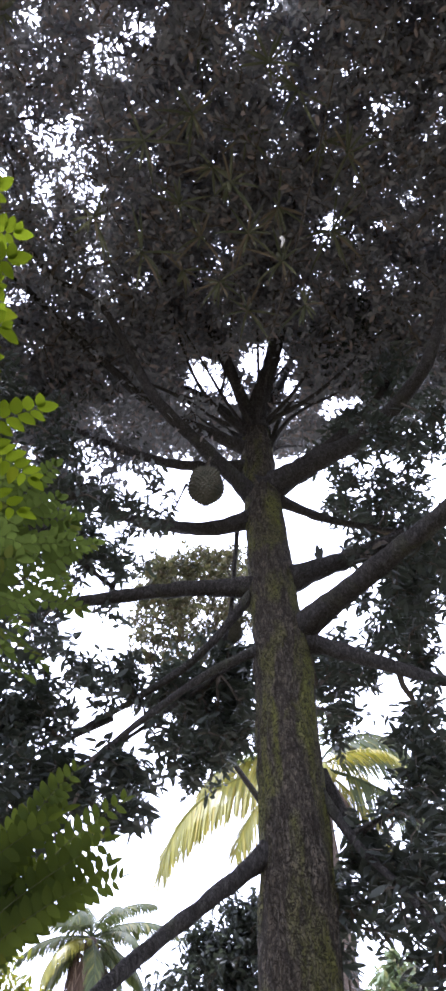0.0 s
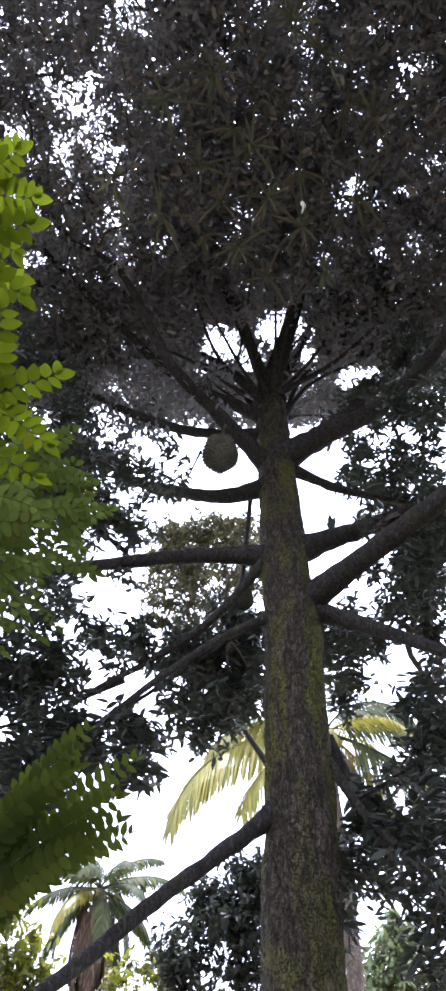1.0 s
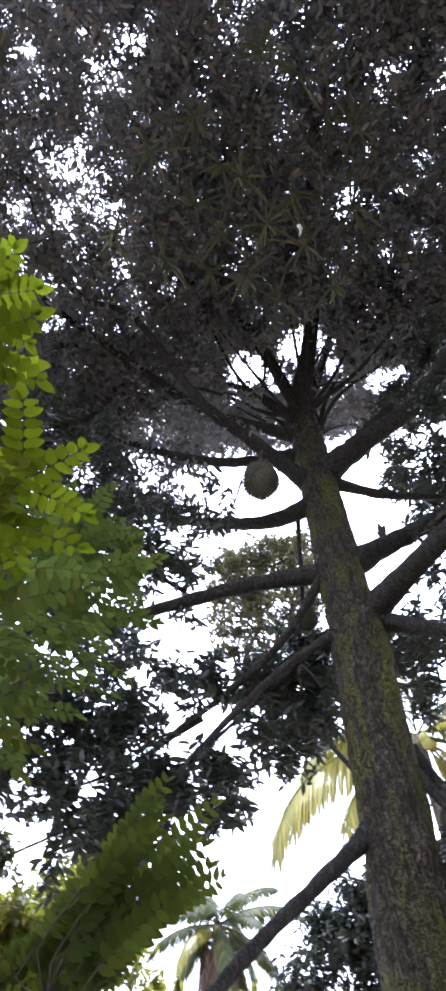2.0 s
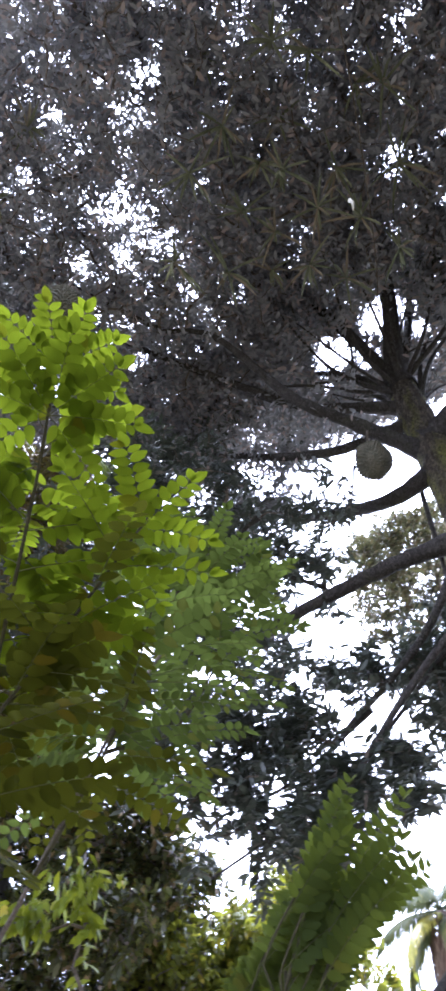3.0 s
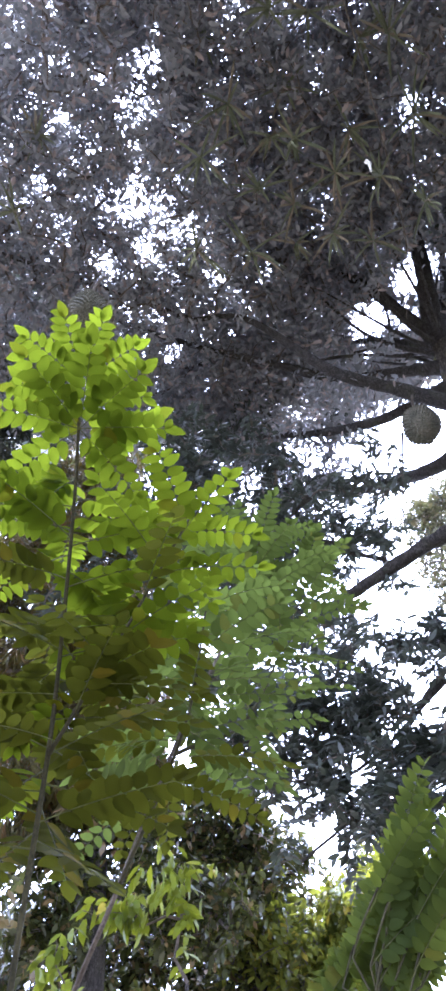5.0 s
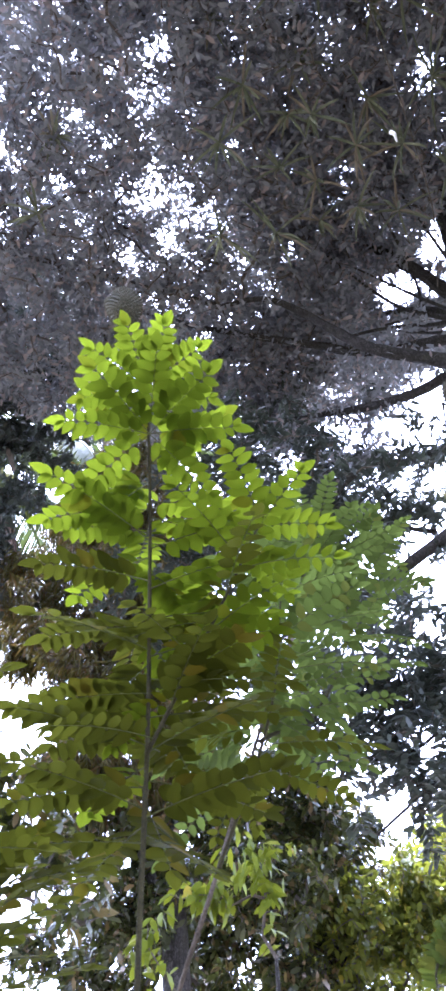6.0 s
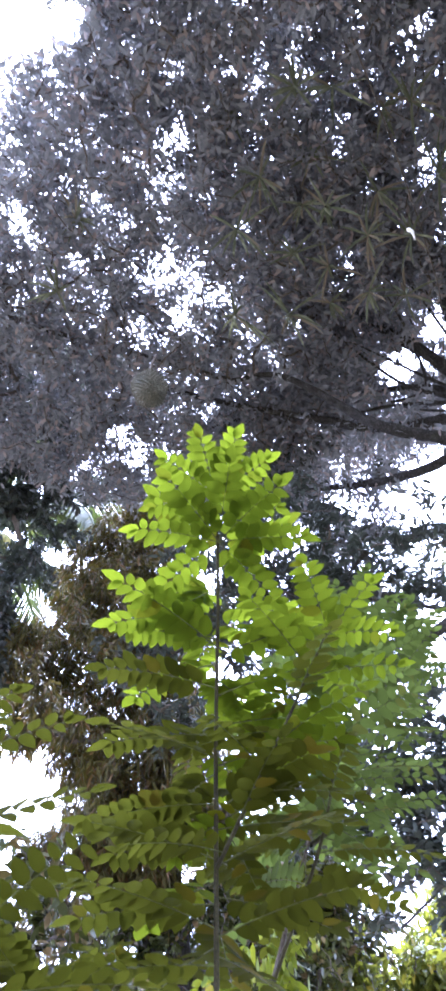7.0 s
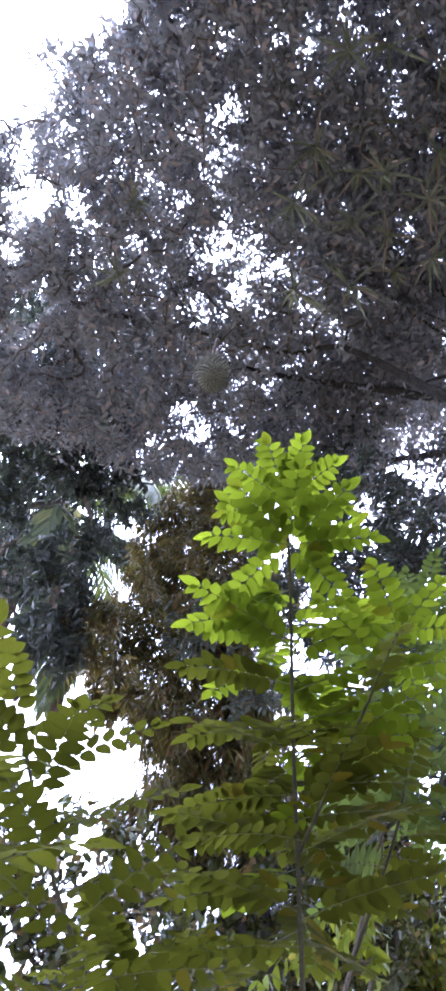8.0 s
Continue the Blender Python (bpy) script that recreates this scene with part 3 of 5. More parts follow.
VIEW_GAPS_WEST = [
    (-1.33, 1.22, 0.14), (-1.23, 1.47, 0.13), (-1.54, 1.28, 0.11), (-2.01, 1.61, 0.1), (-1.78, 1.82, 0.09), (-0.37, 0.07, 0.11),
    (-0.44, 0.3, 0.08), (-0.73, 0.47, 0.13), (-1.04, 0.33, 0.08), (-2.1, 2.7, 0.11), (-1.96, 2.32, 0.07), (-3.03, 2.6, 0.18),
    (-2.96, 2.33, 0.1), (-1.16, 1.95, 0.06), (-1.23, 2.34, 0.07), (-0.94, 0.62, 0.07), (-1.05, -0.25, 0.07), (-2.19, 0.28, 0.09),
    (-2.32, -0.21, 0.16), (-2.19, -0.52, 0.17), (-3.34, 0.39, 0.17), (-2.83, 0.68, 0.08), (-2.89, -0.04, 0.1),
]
VIEW_GAPS_SKY = [
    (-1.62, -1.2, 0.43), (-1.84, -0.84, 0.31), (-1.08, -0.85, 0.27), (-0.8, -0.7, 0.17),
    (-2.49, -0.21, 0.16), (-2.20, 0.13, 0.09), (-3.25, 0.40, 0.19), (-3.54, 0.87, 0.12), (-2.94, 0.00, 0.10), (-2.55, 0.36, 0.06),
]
NEIGHBOUR = [
    (-4.27, 1.94, 10.27, 0.87), (-4.59, 1.3, 10.49, 0.79), (-3.81, 2.59, 11.31, 0.66), (-4.52, 1.46, 9.03, 0.62), (-4.07, 2.25, 9.05, 0.46),
    (-4.33, 1.84, 8.23, 0.43), (-4.5, 1.49, 7.4, 0.33), (-3.3, 3.12, 10.65, 0.45), (-4.77, 0.77, 11.51, 0.67), (-4.42, 1.67, 12.02, 0.6),
    (-4.79, 0.69, 9.26, 0.79), (-3.82, 2.58, 9.9, 0.33), (-4.2, 2.05, 6.22, 0.41), (-4.27, 1.94, 5.69, 0.33), (-4.4, 1.7, 6.58, 0.43),
    (-4.19, 2.07, 6.88, 0.31), (-4.13, 2.17, 5.67, 0.22), (-4.58, 1.33, 7.95, 0.28), (-4.25, 1.98, 8.06, 0.28), (-3.93, 2.44, 8.1, 0.25),
    (-4.07, 2.25, 7.12, 0.19),
]
BRONZE = [
    (-3.99, 3.85, 9.08, 0.58), (-4.33, 3.52, 8.45, 0.55), (-3.82, 4, 8.11, 0.54), (-4.4, 3.43, 7.57, 0.51), (-4, 3.84, 7.29, 0.57),
    (-4.6, 3.2, 6.89, 0.41), (-4.24, 3.61, 6.58, 0.54), (-3.75, 4.05, 6.57, 0.54), (-4.61, 3.2, 6.16, 0.36), (-4.31, 3.54, 5.82, 0.44),
    (-3.96, 3.87, 5.68, 0.5), (-3.58, 4.19, 5.87, 0.51), (-4.21, 3.64, 5.3, 0.37), (-3.84, 3.98, 5.11, 0.42), (-3.54, 4.22, 5.03, 0.36),
    (-3.44, 4.29, 7.43, 0.43), (-3.92, 3.92, 9.92, 0.36), (-4.79, 2.97, 6.59, 0.3), (-4.69, 3.09, 5.99, 0.29), (-4.13, 3.72, 4.88, 0.3),
    (-4.46, 3.37, 4.77, 0.26), (-4.13, 3.72, 4.51, 0.32), (-4.3, 3.55, 4.27, 0.26), (-4.47, 3.36, 4.31, 0.23), (-3.86, 3.97, 4.61, 0.29),
]
DARK_BUSH = [
    (-3.33, 5.9, 4.76, 0.4), (-3.57, 5.76, 4.92, 0.41), (-3.19, 5.98, 4.34, 0.36), (-3.81, 5.61, 4.65, 0.47), (-3.6, 5.74, 4.23, 0.46),
    (-4.03, 5.46, 4.98, 0.41), (-4.3, 5.25, 4.42, 0.46), (-4.01, 5.47, 3.97, 0.52), (-3.56, 5.77, 3.82, 0.45), (-4.44, 5.14, 3.91, 0.45),
    (-3.27, 5.93, 3.88, 0.39), (-4.65, 4.95, 4.44, 0.33), (-4.92, 4.69, 3.94, 0.39),
]
SUNLIT_BUSH = [
    (-3.56, 7.46, 4.67, 0.43), (-3.11, 7.66, 4.98, 0.4), (-3.18, 7.63, 4.48, 0.47), (-3.76, 7.37, 4.33, 0.47), (-3.47, 7.51, 4.06, 0.46),
    (-4.03, 7.22, 4.08, 0.46), (-2.88, 7.75, 5.35, 0.28), (-2.78, 7.79, 4.78, 0.55),
]
SUNLIT_WEST = [
    (-3.21, 5.49, 4.24, 0.37), (-2.87, 5.68, 4.02, 0.36), (-2.46, 5.86, 4.12, 0.3), (-2.13, 6, 4.37, 0.25), (-3.32, 5.43, 3.87, 0.36),
    (-2.53, 5.83, 3.81, 0.3), (-1.93, 6.06, 4.07, 0.3), (-2.03, 6.03, 4.57, 0.16), (-2.97, 5.62, 3.8, 0.36), (-3.61, 5.24, 4.11, 0.37),
    (-2.98, 5.74, 3.43, 0.31), (-2.62, 5.9, 3.43, 0.31), (-2.72, 5.79, 3.65, 0.24), (-3.27, 5.61, 3.39, 0.31), (-2.4, 5.9, 3.73, 0.24),
    (-2.4, 6.07, 3.7, 0.28), (-2.52, 5.95, 3.92, 0.24), (-2.11, 6.13, 3.87, 0.24),
]
THICKET = [
    (-3.09, 4.98, 4.92, 0.3), (-3.17, 4.93, 4.64, 0.35), (-2.87, 5.11, 4.32, 0.29), (-3.35, 4.81, 4.27, 0.35), (-2.61, 5.25, 4.33, 0.2),
    (-3.53, 4.68, 4.96, 0.36), (-3.13, 4.95, 5.21, 0.25), (-2.87, 5.11, 4.67, 0.24),
]
BEHIND_TRUNK = [
    (-0.19, 7.48, 4.52, 0.2), (0.15, 7.48, 4.77, 0.2), (0, 7.48, 4.25, 0.38), (-0.43, 7.47, 4.05, 0.28), (0.24, 7.48, 3.89, 0.34),
    (-0.33, 7.48, 3.78, 0.27), (0.21, 7.48, 4.37, 0.31), (0.43, 7.47, 4.66, 0.28),
]
OLIVE = [
    (-0.41, 7.47, 9.52, 0.48), (-0.76, 7.45, 9.08, 0.42), (0.07, 7.48, 9.69, 0.43), (-0.98, 7.42, 8.54, 0.36), (-0.28, 7.48, 8.62, 0.45),
    (0.17, 7.48, 8.64, 0.36), (-0.6, 7.46, 8.02, 0.39), (0, 7.48, 7.95, 0.34), (-0.98, 7.42, 9.58, 0.34), (0.44, 7.47, 9.01, 0.46),
    (-1.11, 7.4, 8.06, 0.26),
    (-0.75, 6.29, 8.41, 0.31), (-0.35, 6.24, 8.48, 0.31), (0.06, 6.31, 8.43, 0.26), (-0.11, 6.59, 8.16, 0.31), (-0.59, 6.64, 8.09, 0.31),
    (-0.99, 6.56, 8.12, 0.23),
]
SPRAYS = [
    (-2.18, 3.09, 3.29, 0.08), (-2.17, 3.1, 3.16, 0.07), (-2.2, 3.07, 3.39, 0.08), (-2.43, 2.9, 3.13, 0.1), (-2.61, 2.76, 3.11, 0.1),
    (-2.36, 2.96, 3.15, 0.07), (-2.68, 2.69, 2.97, 0.09), (-2.51, 2.84, 3.17, 0.07),
]
FAR = [
    (5.43, 25.41, 11.15, 0.44), (5.13, 25.47, 10.42, 0.72), (5.8, 25.33, 10.39, 0.72), (4.74, 25.55, 9.73, 0.83), (5.84, 25.32, 9.52, 0.95),
    (5.28, 25.44, 9.54, 0.95), (6.5, 25.16, 9.16, 0.95), (4.28, 25.63, 9.06, 0.71),
]
UNDER_WEST = [
    (-2.64, 1.16, 3.26, 0.16), (-2.54, 1.3, 3.39, 0.13), (-2.58, 1.24, 3.01, 0.18), (-2.45, 1.41, 3.1, 0.15), (-2.31, 1.57, 3.16, 0.15),
    (-2.61, 1.2, 2.76, 0.21), (-2.47, 1.38, 2.8, 0.18), (-2.32, 1.57, 2.87, 0.18), (-2.14, 1.74, 2.78, 0.18), (-2.41, 1.46, 3.29, 0.12),
    (-2.2, 1.69, 3.03, 0.12), (-2.71, 1.04, 3.07, 0.21),
]
LOW_WEST = [
    (-3.94, 3.89, 4.08, 0.39), (-3.63, 4.15, 4.29, 0.34), (-4.12, 3.73, 3.74, 0.33), (-3.01, 4.57, 3.79, 0.33), (-3.31, 4.38, 3.9, 0.33),
    (-3.77, 4.03, 3.68, 0.39), (-3.45, 4.29, 4.58, 0.29),
]
LEFT_FILL = [
    (-2.19, 3.8, 7.46, 0.36), (-1.7, 3.9, 7, 0.3), (-1.46, 3.9, 6.29, 0.25), (-1.67, 3.6, 7.69, 0.42), (-1.09, 3.8, 6.63, 0.26),
    (-0.77, 3.7, 7.03, 0.23), (-1.49, 3.6, 5.01, 0.25), (-1.13, 3.5, 4.54, 0.23), (-1.06, 3.4, 4.07, 0.25), (-1.41, 3.5, 4.06, 0.24),
    (-0.89, 3.3, 3.64, 0.16), (-1.11, 3.3, 3.51, 0.13), (-1.7, 3.6, 4.62, 0.22), (-0.91, 3.5, 4.38, 0.12), (-1.69, 3.8, 5.59, 0.23),
]
LOW_CLUMPS = [
    (-1.58, 3.4, 4.19, 0.23), (-1.25, 3.4, 4.03, 0.22), (-1.38, 3.3, 3.69, 0.21), (-1.02, 3.3, 3.69, 0.18), (-1.55, 3.3, 3.55, 0.15),
    (-1, 3.2, 3.36, 0.14), (-1.97, 3.4, 4.27, 0.26), (-0.8, 3.5, 4.29, 0.16), (-0.65, 3.4, 3.89, 0.15),
]
RIGHT_FILL = [
    (1.12, 4.3, 6.99, 0.2), (1.38, 4.3, 6.72, 0.23), (1.63, 4.2, 6.44, 0.26), (1.66, 4, 5.83, 0.24), (0.77, 4, 4.79, 0.15),
    (0.79, 4, 4.51, 0.11), (1.3, 4, 5.22, 0.19), (1.41, 3.9, 4.84, 0.16), (1.08, 4.2, 5.08, 0.14), (1.27, 3.8, 4.31, 0.17),
    (0.73, 4, 5.59, 0.08), (1.7, 4.2, 6.98, 0.25),
    (1.26, 3.52, 5.22, 0.18), (1.45, 3.57, 5.09, 0.18), (1.42, 3.36, 5.3, 0.14), (1.08, 3.65, 5.14, 0.1), (1.32, 3.73, 4.97, 0.11),
    (1.3, 2.68, 5.86, 0.16), (1.46, 2.51, 5.91, 0.18), (1.09, 2.75, 5.88, 0.14), (0.92, 2.62, 6, 0.11),
]
TRUNK_SIDE = [
    (0.74, 4.1, 5.01, 0.12), (0.83, 4.23, 4.83, 0.12), (0.92, 4.32, 4.68, 0.11), (0.8, 4.43, 4.55, 0.1), (0.85, 4, 5.1, 0.11),
    (1.03, 4.14, 4.88, 0.11), (1.5, 3.41, 5.49, 0.14), (1.52, 3.63, 5.27, 0.13), (1.42, 3.78, 5.17, 0.11), (1.29, 3.71, 5.28, 0.11),
    (0.75, 4.66, 3.74, 0.11), (0.8, 4.74, 3.55, 0.12), (0.91, 4.59, 3.83, 0.11), (1.02, 4.65, 3.67, 0.12), (1.04, 4.71, 3.51, 0.13),
    (1.28, 4.36, 4.1, 0.13), (1.41, 4.21, 4.28, 0.13), (1.38, 4.41, 3.96, 0.14), (1.19, 4.52, 3.85, 0.11), (1.32, 4.57, 3.68, 0.14),
    (1.37, 4.63, 3.49, 0.14),
]
WEST_FILL = [
    (-1.86, 2.58, 5.93, 0.22), (-1.75, 2.88, 5.73, 0.22), (-2.03, 2.89, 5.59, 0.2), (-1.75, 3.2, 5.43, 0.22), (-1.96, 3.21, 5.31, 0.2),
    (-1.49, 3.14, 5.61, 0.22), (-1.7, 3.45, 5.19, 0.17), (-1.63, 2.62, 6, 0.17), (-1.63, 3.3, 4.13, 0.18), (-1.59, 3.48, 3.91, 0.18),
    (-1.46, 3.64, 3.74, 0.16), (-1.29, 3.75, 3.66, 0.14), (-1.4, 3.36, 4.2, 0.16), (-1.81, 3.4, 3.87, 0.14), (-1.88, 3.25, 4.03, 0.16),
    (-1.28, 3.55, 4, 0.14), (-1.76, 3.16, 4.24, 0.16), (-2.04, 3.27, 3.86, 0.14),
]
WEST_TIPS = [
    (-1.19, 3.27, 5.6, 0.15), (-0.92, 3.47, 5.5, 0.14), (-0.7, 3.56, 5.46, 0.12), (-1.09, 3.61, 5.32, 0.1), (-1.32, 3.07, 5.71, 0.15),
    (-0.84, 3.2, 5.74, 0.1), (-1.47, 3.62, 3.55, 0.08), (-1.64, 3.56, 3.51, 0.07), (-1.83, 3.49, 3.48, 0.06), (-1.32, 3.66, 3.59, 0.09),
    (-1.5, 3.67, 3.43, 0.06), (-1.47, 3.72, 3.35, 0.06), (-1.25, 3.74, 3.48, 0.07), (-0.63, 3.22, 5.76, 0.1), (-0.52, 3.08, 5.88, 0.08),
    (-0.48, 3.34, 5.69, 0.06), (-0.7, 3.39, 5.61, 0.08),
]
TRUNK_LEFT = [
    (-0.23, 4.16, 4.85, 0.13), (-0.05, 4.19, 4.82, 0.13), (0.11, 4.24, 4.75, 0.12), (-0.13, 4.31, 4.66, 0.13), (0.07, 4.35, 4.6, 0.13),
    (0.15, 4.16, 4.86, 0.11), (-0.27, 4.29, 4.67, 0.11), (-0.08, 4.39, 4.54, 0.1),
]
WEST_DEEP = [
    (-2.65, 3.66, 5.34, 0.24), (-2.47, 3.9, 5.18, 0.24), (-2.15, 4, 5.26, 0.24), (-2.68, 3.95, 4.96, 0.22), (-2.43, 4.11, 4.92, 0.22),
    (-2.53, 3.4, 5.71, 0.19), (-2.1, 4.19, 5.04, 0.22), (-2.57, 3.15, 5.92, 0.19), (-1.89, 3.95, 5.47, 0.19),
]
BRONZE_LOW = [
    (-4.05, 3.27, 4.77, 0.21), (-3.86, 3.51, 4.71, 0.23), (-3.65, 3.73, 4.66, 0.23), (-3.3, 3.76, 5.02, 0.22),
    (-3.92, 2.34, 6.16, 0.18), (-4.12, 2.44, 5.91, 0.2), (-4.06, 2.7, 5.77, 0.18), (-3.57, 2.6, 6.28, 0.17), (-3.35, 2.86, 6.26, 0.17),
    (-3.09, 2.55, 6.65, 0.2), (-2.77, 2.61, 6.8, 0.17), (-4, 2.99, 5.58, 0.17), (-4.14, 2.2, 6.05, 0.17), (-3.85, 3.31, 5.43, 0.2),
]
WEST_BACK = [
    (-1.92, 2.56, 6.45, 0.26), (-1.62, 2.66, 6.5, 0.26), (-1.37, 2.93, 6.42, 0.26), (-1.2, 3.23, 6.27, 0.23), (-1.84, 2.97, 6.23, 0.26),
    (-1.61, 3.27, 6.11, 0.26), (-1.37, 3.54, 5.98, 0.23), (-2.14, 2.95, 6.1, 0.26), (-2, 3.38, 5.86, 0.26), (-1.72, 3.68, 5.72, 0.23),
    (-1.35, 3.77, 5.79, 0.18), (-2.5, 3.02, 5.86, 0.26), (-2.38, 3.46, 5.58, 0.26), (-2.1, 3.77, 5.45, 0.26), (-1.74, 3.95, 5.45, 0.21),
    (-2.4, 2.61, 6.19, 0.26), (-2.81, 2.77, 5.84, 0.26), (-2.83, 3.41, 5.31, 0.26), (-2.56, 3.72, 5.2, 0.26), (-3.09, 3.19, 5.3, 0.26),
    (-3.17, 2.69, 5.63, 0.26),
]
CORNER = [
    (-2.21, 8.19, 4.44, 0.27), (-2.06, 8.23, 4.17, 0.31), (-2.16, 8.21, 3.96, 0.35), (-1.83, 8.29, 3.97, 0.23), (-1.01, 8.42, 4.09, 0.19),
    (-0.75, 8.45, 4.06, 0.19), (-0.56, 8.47, 4.03, 0.17),
]
LOW_FRINGE = [
    (-4.75, 4.13, 3.51, 0.3), (-4.44, 4.44, 3.43, 0.27), (-3.99, 4.81, 3.4, 0.29), (-3.64, 5.06, 3.37, 0.29), (-3.35, 5.24, 3.36, 0.26),
    (-4.96, 3.9, 3.71, 0.3),
]
NEIGHBOUR_LOW = [
    (-7, 2.97, 11.44, 0.49), (-6.53, 3.5, 11.57, 0.49), (-5.97, 3.95, 11.73, 0.44), (-5.45, 4.33, 11.85, 0.38), (-7.31, 3.49, 11.01, 0.49),
    (-6.82, 4.16, 11.07, 0.38), (-7.69, 3.98, 10.46, 0.49), (-6.73, 4.71, 10.84, 0.33), (-7.93, 4.46, 9.97, 0.46), (-7.56, 5.1, 9.91, 0.38),
    (-4.28, 2.32, 8.2, 0.29), (-4.03, 2.67, 8, 0.25),
]



def in_view_gap(p, gaps):
    """Which places lie in a canopy gap: cones from the camera's viewpoint, placed to fit its view."""
    # foot is the camera's viewpoint, so every gap opens along its view
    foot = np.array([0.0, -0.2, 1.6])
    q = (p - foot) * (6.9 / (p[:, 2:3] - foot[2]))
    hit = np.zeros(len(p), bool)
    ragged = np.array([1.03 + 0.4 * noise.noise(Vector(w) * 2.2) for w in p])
    for x, y, r in gaps:
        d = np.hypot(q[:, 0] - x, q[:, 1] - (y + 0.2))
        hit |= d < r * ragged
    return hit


def durian_tree():
    rng = np.random.default_rng(3)
    base = thing("durian_tree", (0.3, 3.5, 0), "tall durian tree with mossy grey-brown bark and a dense dark crown", "tree")
    line = smooth_line(TRUNK, 0.045)
    heights = [p[2] for p in TRUNK]
    v, f = tube(line, np.interp(line[:, 2], heights, TRUNK_R), 72, 0.08, 0.07, 5)
    part("trunk", mesh_of("trunk", v, quads_to_tris(f), BARK, True), base, "straight trunk with flaking mossy bark")
    skeleton = []
    for k, (r0, r1, pts) in enumerate(BOUGHS):
        v, f, m, _ = tube_mesh("branch", pts, r0, r1, BARK_THIN, 12, 0.06, 0.2, k, collar=0.55)
        part("branch", mesh_of("branch", v, f, BARK_THIN, True), base)
        if k:
            skeleton.append(smooth_line(pts, 0.25))
    skeleton = np.vstack(skeleton)
    # the roof of the crown, over the clearing
    n = 23500
    p = np.stack([rng.uniform(-5.2, 3.6, n), rng.uniform(-1.6, 5.4, n), np.zeros(n)], 1)
    p[:, 2] = 8.9 - 0.035 * (p[:, 0] ** 2 + (p[:, 1] - 2) ** 2) + rng.normal(0, 0.75, n).clip(-1.0, 1.8)
    open_west = (p[:, 0] < -0.6) & (p[:, 1] < -0.72 + 0.3 * (p[:, 0] + 0.8))
    steep = np.degrees(np.arctan2(p[:, 2] - 1.6, np.hypot(p[:, 0], p[:, 1] + 0.2)))
    thin = np.array([noise.noise(Vector(q) * 1.1) + 0.5 * noise.noise(Vector(q) * 2.9) for q in p])
    ragged = 0.1 + 0.15 * np.exp(-((p[:, 0] + 3.0) ** 2 + (p[:, 1] + 0.3) ** 2) / 0.9)
    p = p[~(open_west | (p[:, 2] < 6.9) | (steep < 55)) & (thin > ragged - 0.55)
          & (rng.random(n) < np.maximum(np.interp(p[:, 0], [-1.6, -0.4], [0.62, 1.0]), np.exp(-((p[:, 0] + 2.3) ** 2 + (p[:, 1] - 0.1) ** 2) / 0.7)))]
    leafy, clear = VIEW_GAPS_MAIN[:17] + VIEW_GAPS_WEST, VIEW_GAPS_MAIN[17:] + VIEW_GAPS_SKY
    roof = p[(~in_view_gap(p, leafy) | (rng.random(len(p)) < 0.4)) & ~in_view_gap(p, clear)]
    edge = LEFT_HIGH + FAR_LEFT
    sides = in_blobs([b for b in edge if b[2] >= 6.2], rng, 150)
    sides = sides[~in_view_gap(sides, leafy + clear)]
    low = np.vstack([in_blobs(RIGHT_HIGH, rng, 300), in_blobs([b for b in edge if b[2] < 6.2], rng, 210), in_blobs(LEFT_FILL, rng, 230), in_blobs(LEFT_LOW, rng, 720), in_blobs(RIGHT_LOW + RIGHT_FILL + TRUNK_SIDE, rng, 640), in_blobs(LOW_CLUMPS, rng, 250), in_blobs(TRUNK_LEFT, rng, 560), in_blobs(WEST_FILL + WEST_TIPS, rng, 520), in_blobs(WEST_BACK + WEST_DEEP, rng, 300)])
    ragged_edge = np.array([noise.noise(Vector(q) * 4.5) + 0.5 * noise.noise(Vector(q) * 10.0) for q in low])
    low = low[~in_view_gap(low, leafy + clear) & (ragged_edge > -0.28)]
    tips = np.vstack([roof, sides, low])
    v, f, ways = fork(skeleton, tips, rng=rng)
    part("twig", mesh_of("twig", v, f, TWIG), base, kind="stuff")
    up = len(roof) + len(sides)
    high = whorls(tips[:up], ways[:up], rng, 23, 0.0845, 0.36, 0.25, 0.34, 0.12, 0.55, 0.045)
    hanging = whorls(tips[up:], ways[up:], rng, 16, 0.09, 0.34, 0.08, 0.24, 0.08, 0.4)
    for leaf, material, label, singles in ((high, DURIAN_LEAF, "dense bronze-tinged leaves, colour lifted for veiling glare", 0), (hanging, SHADE_TONED_LEAF, "low sprays of glossy leaves with shade in their colour", 260)):
        middle, luck = leaf[0] + leaf[1] * leaf[3][:, None] * 0.5, rng.random(len(leaf[0]))
        keep = (~in_view_gap(middle, leafy) | (luck < 0.6)) & (~in_view_gap(middle, clear) | (luck < 0.4))
        leaf = [a[keep] for a in leaf]
        # the nearest leaves hang singly
        near = np.argsort(np.linalg.norm(leaf[0] - np.array([-0.2, 1.2, 3.0]), axis=1))[:singles]
        for i in near:
            v, f = blades(*[a[i:i + 1] for a in leaf], rng)
            part("leaf", mesh_of("leaf", v, f, material), base)
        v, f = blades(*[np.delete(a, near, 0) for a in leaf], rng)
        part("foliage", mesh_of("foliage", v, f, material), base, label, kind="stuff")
    return base


durian_tree()


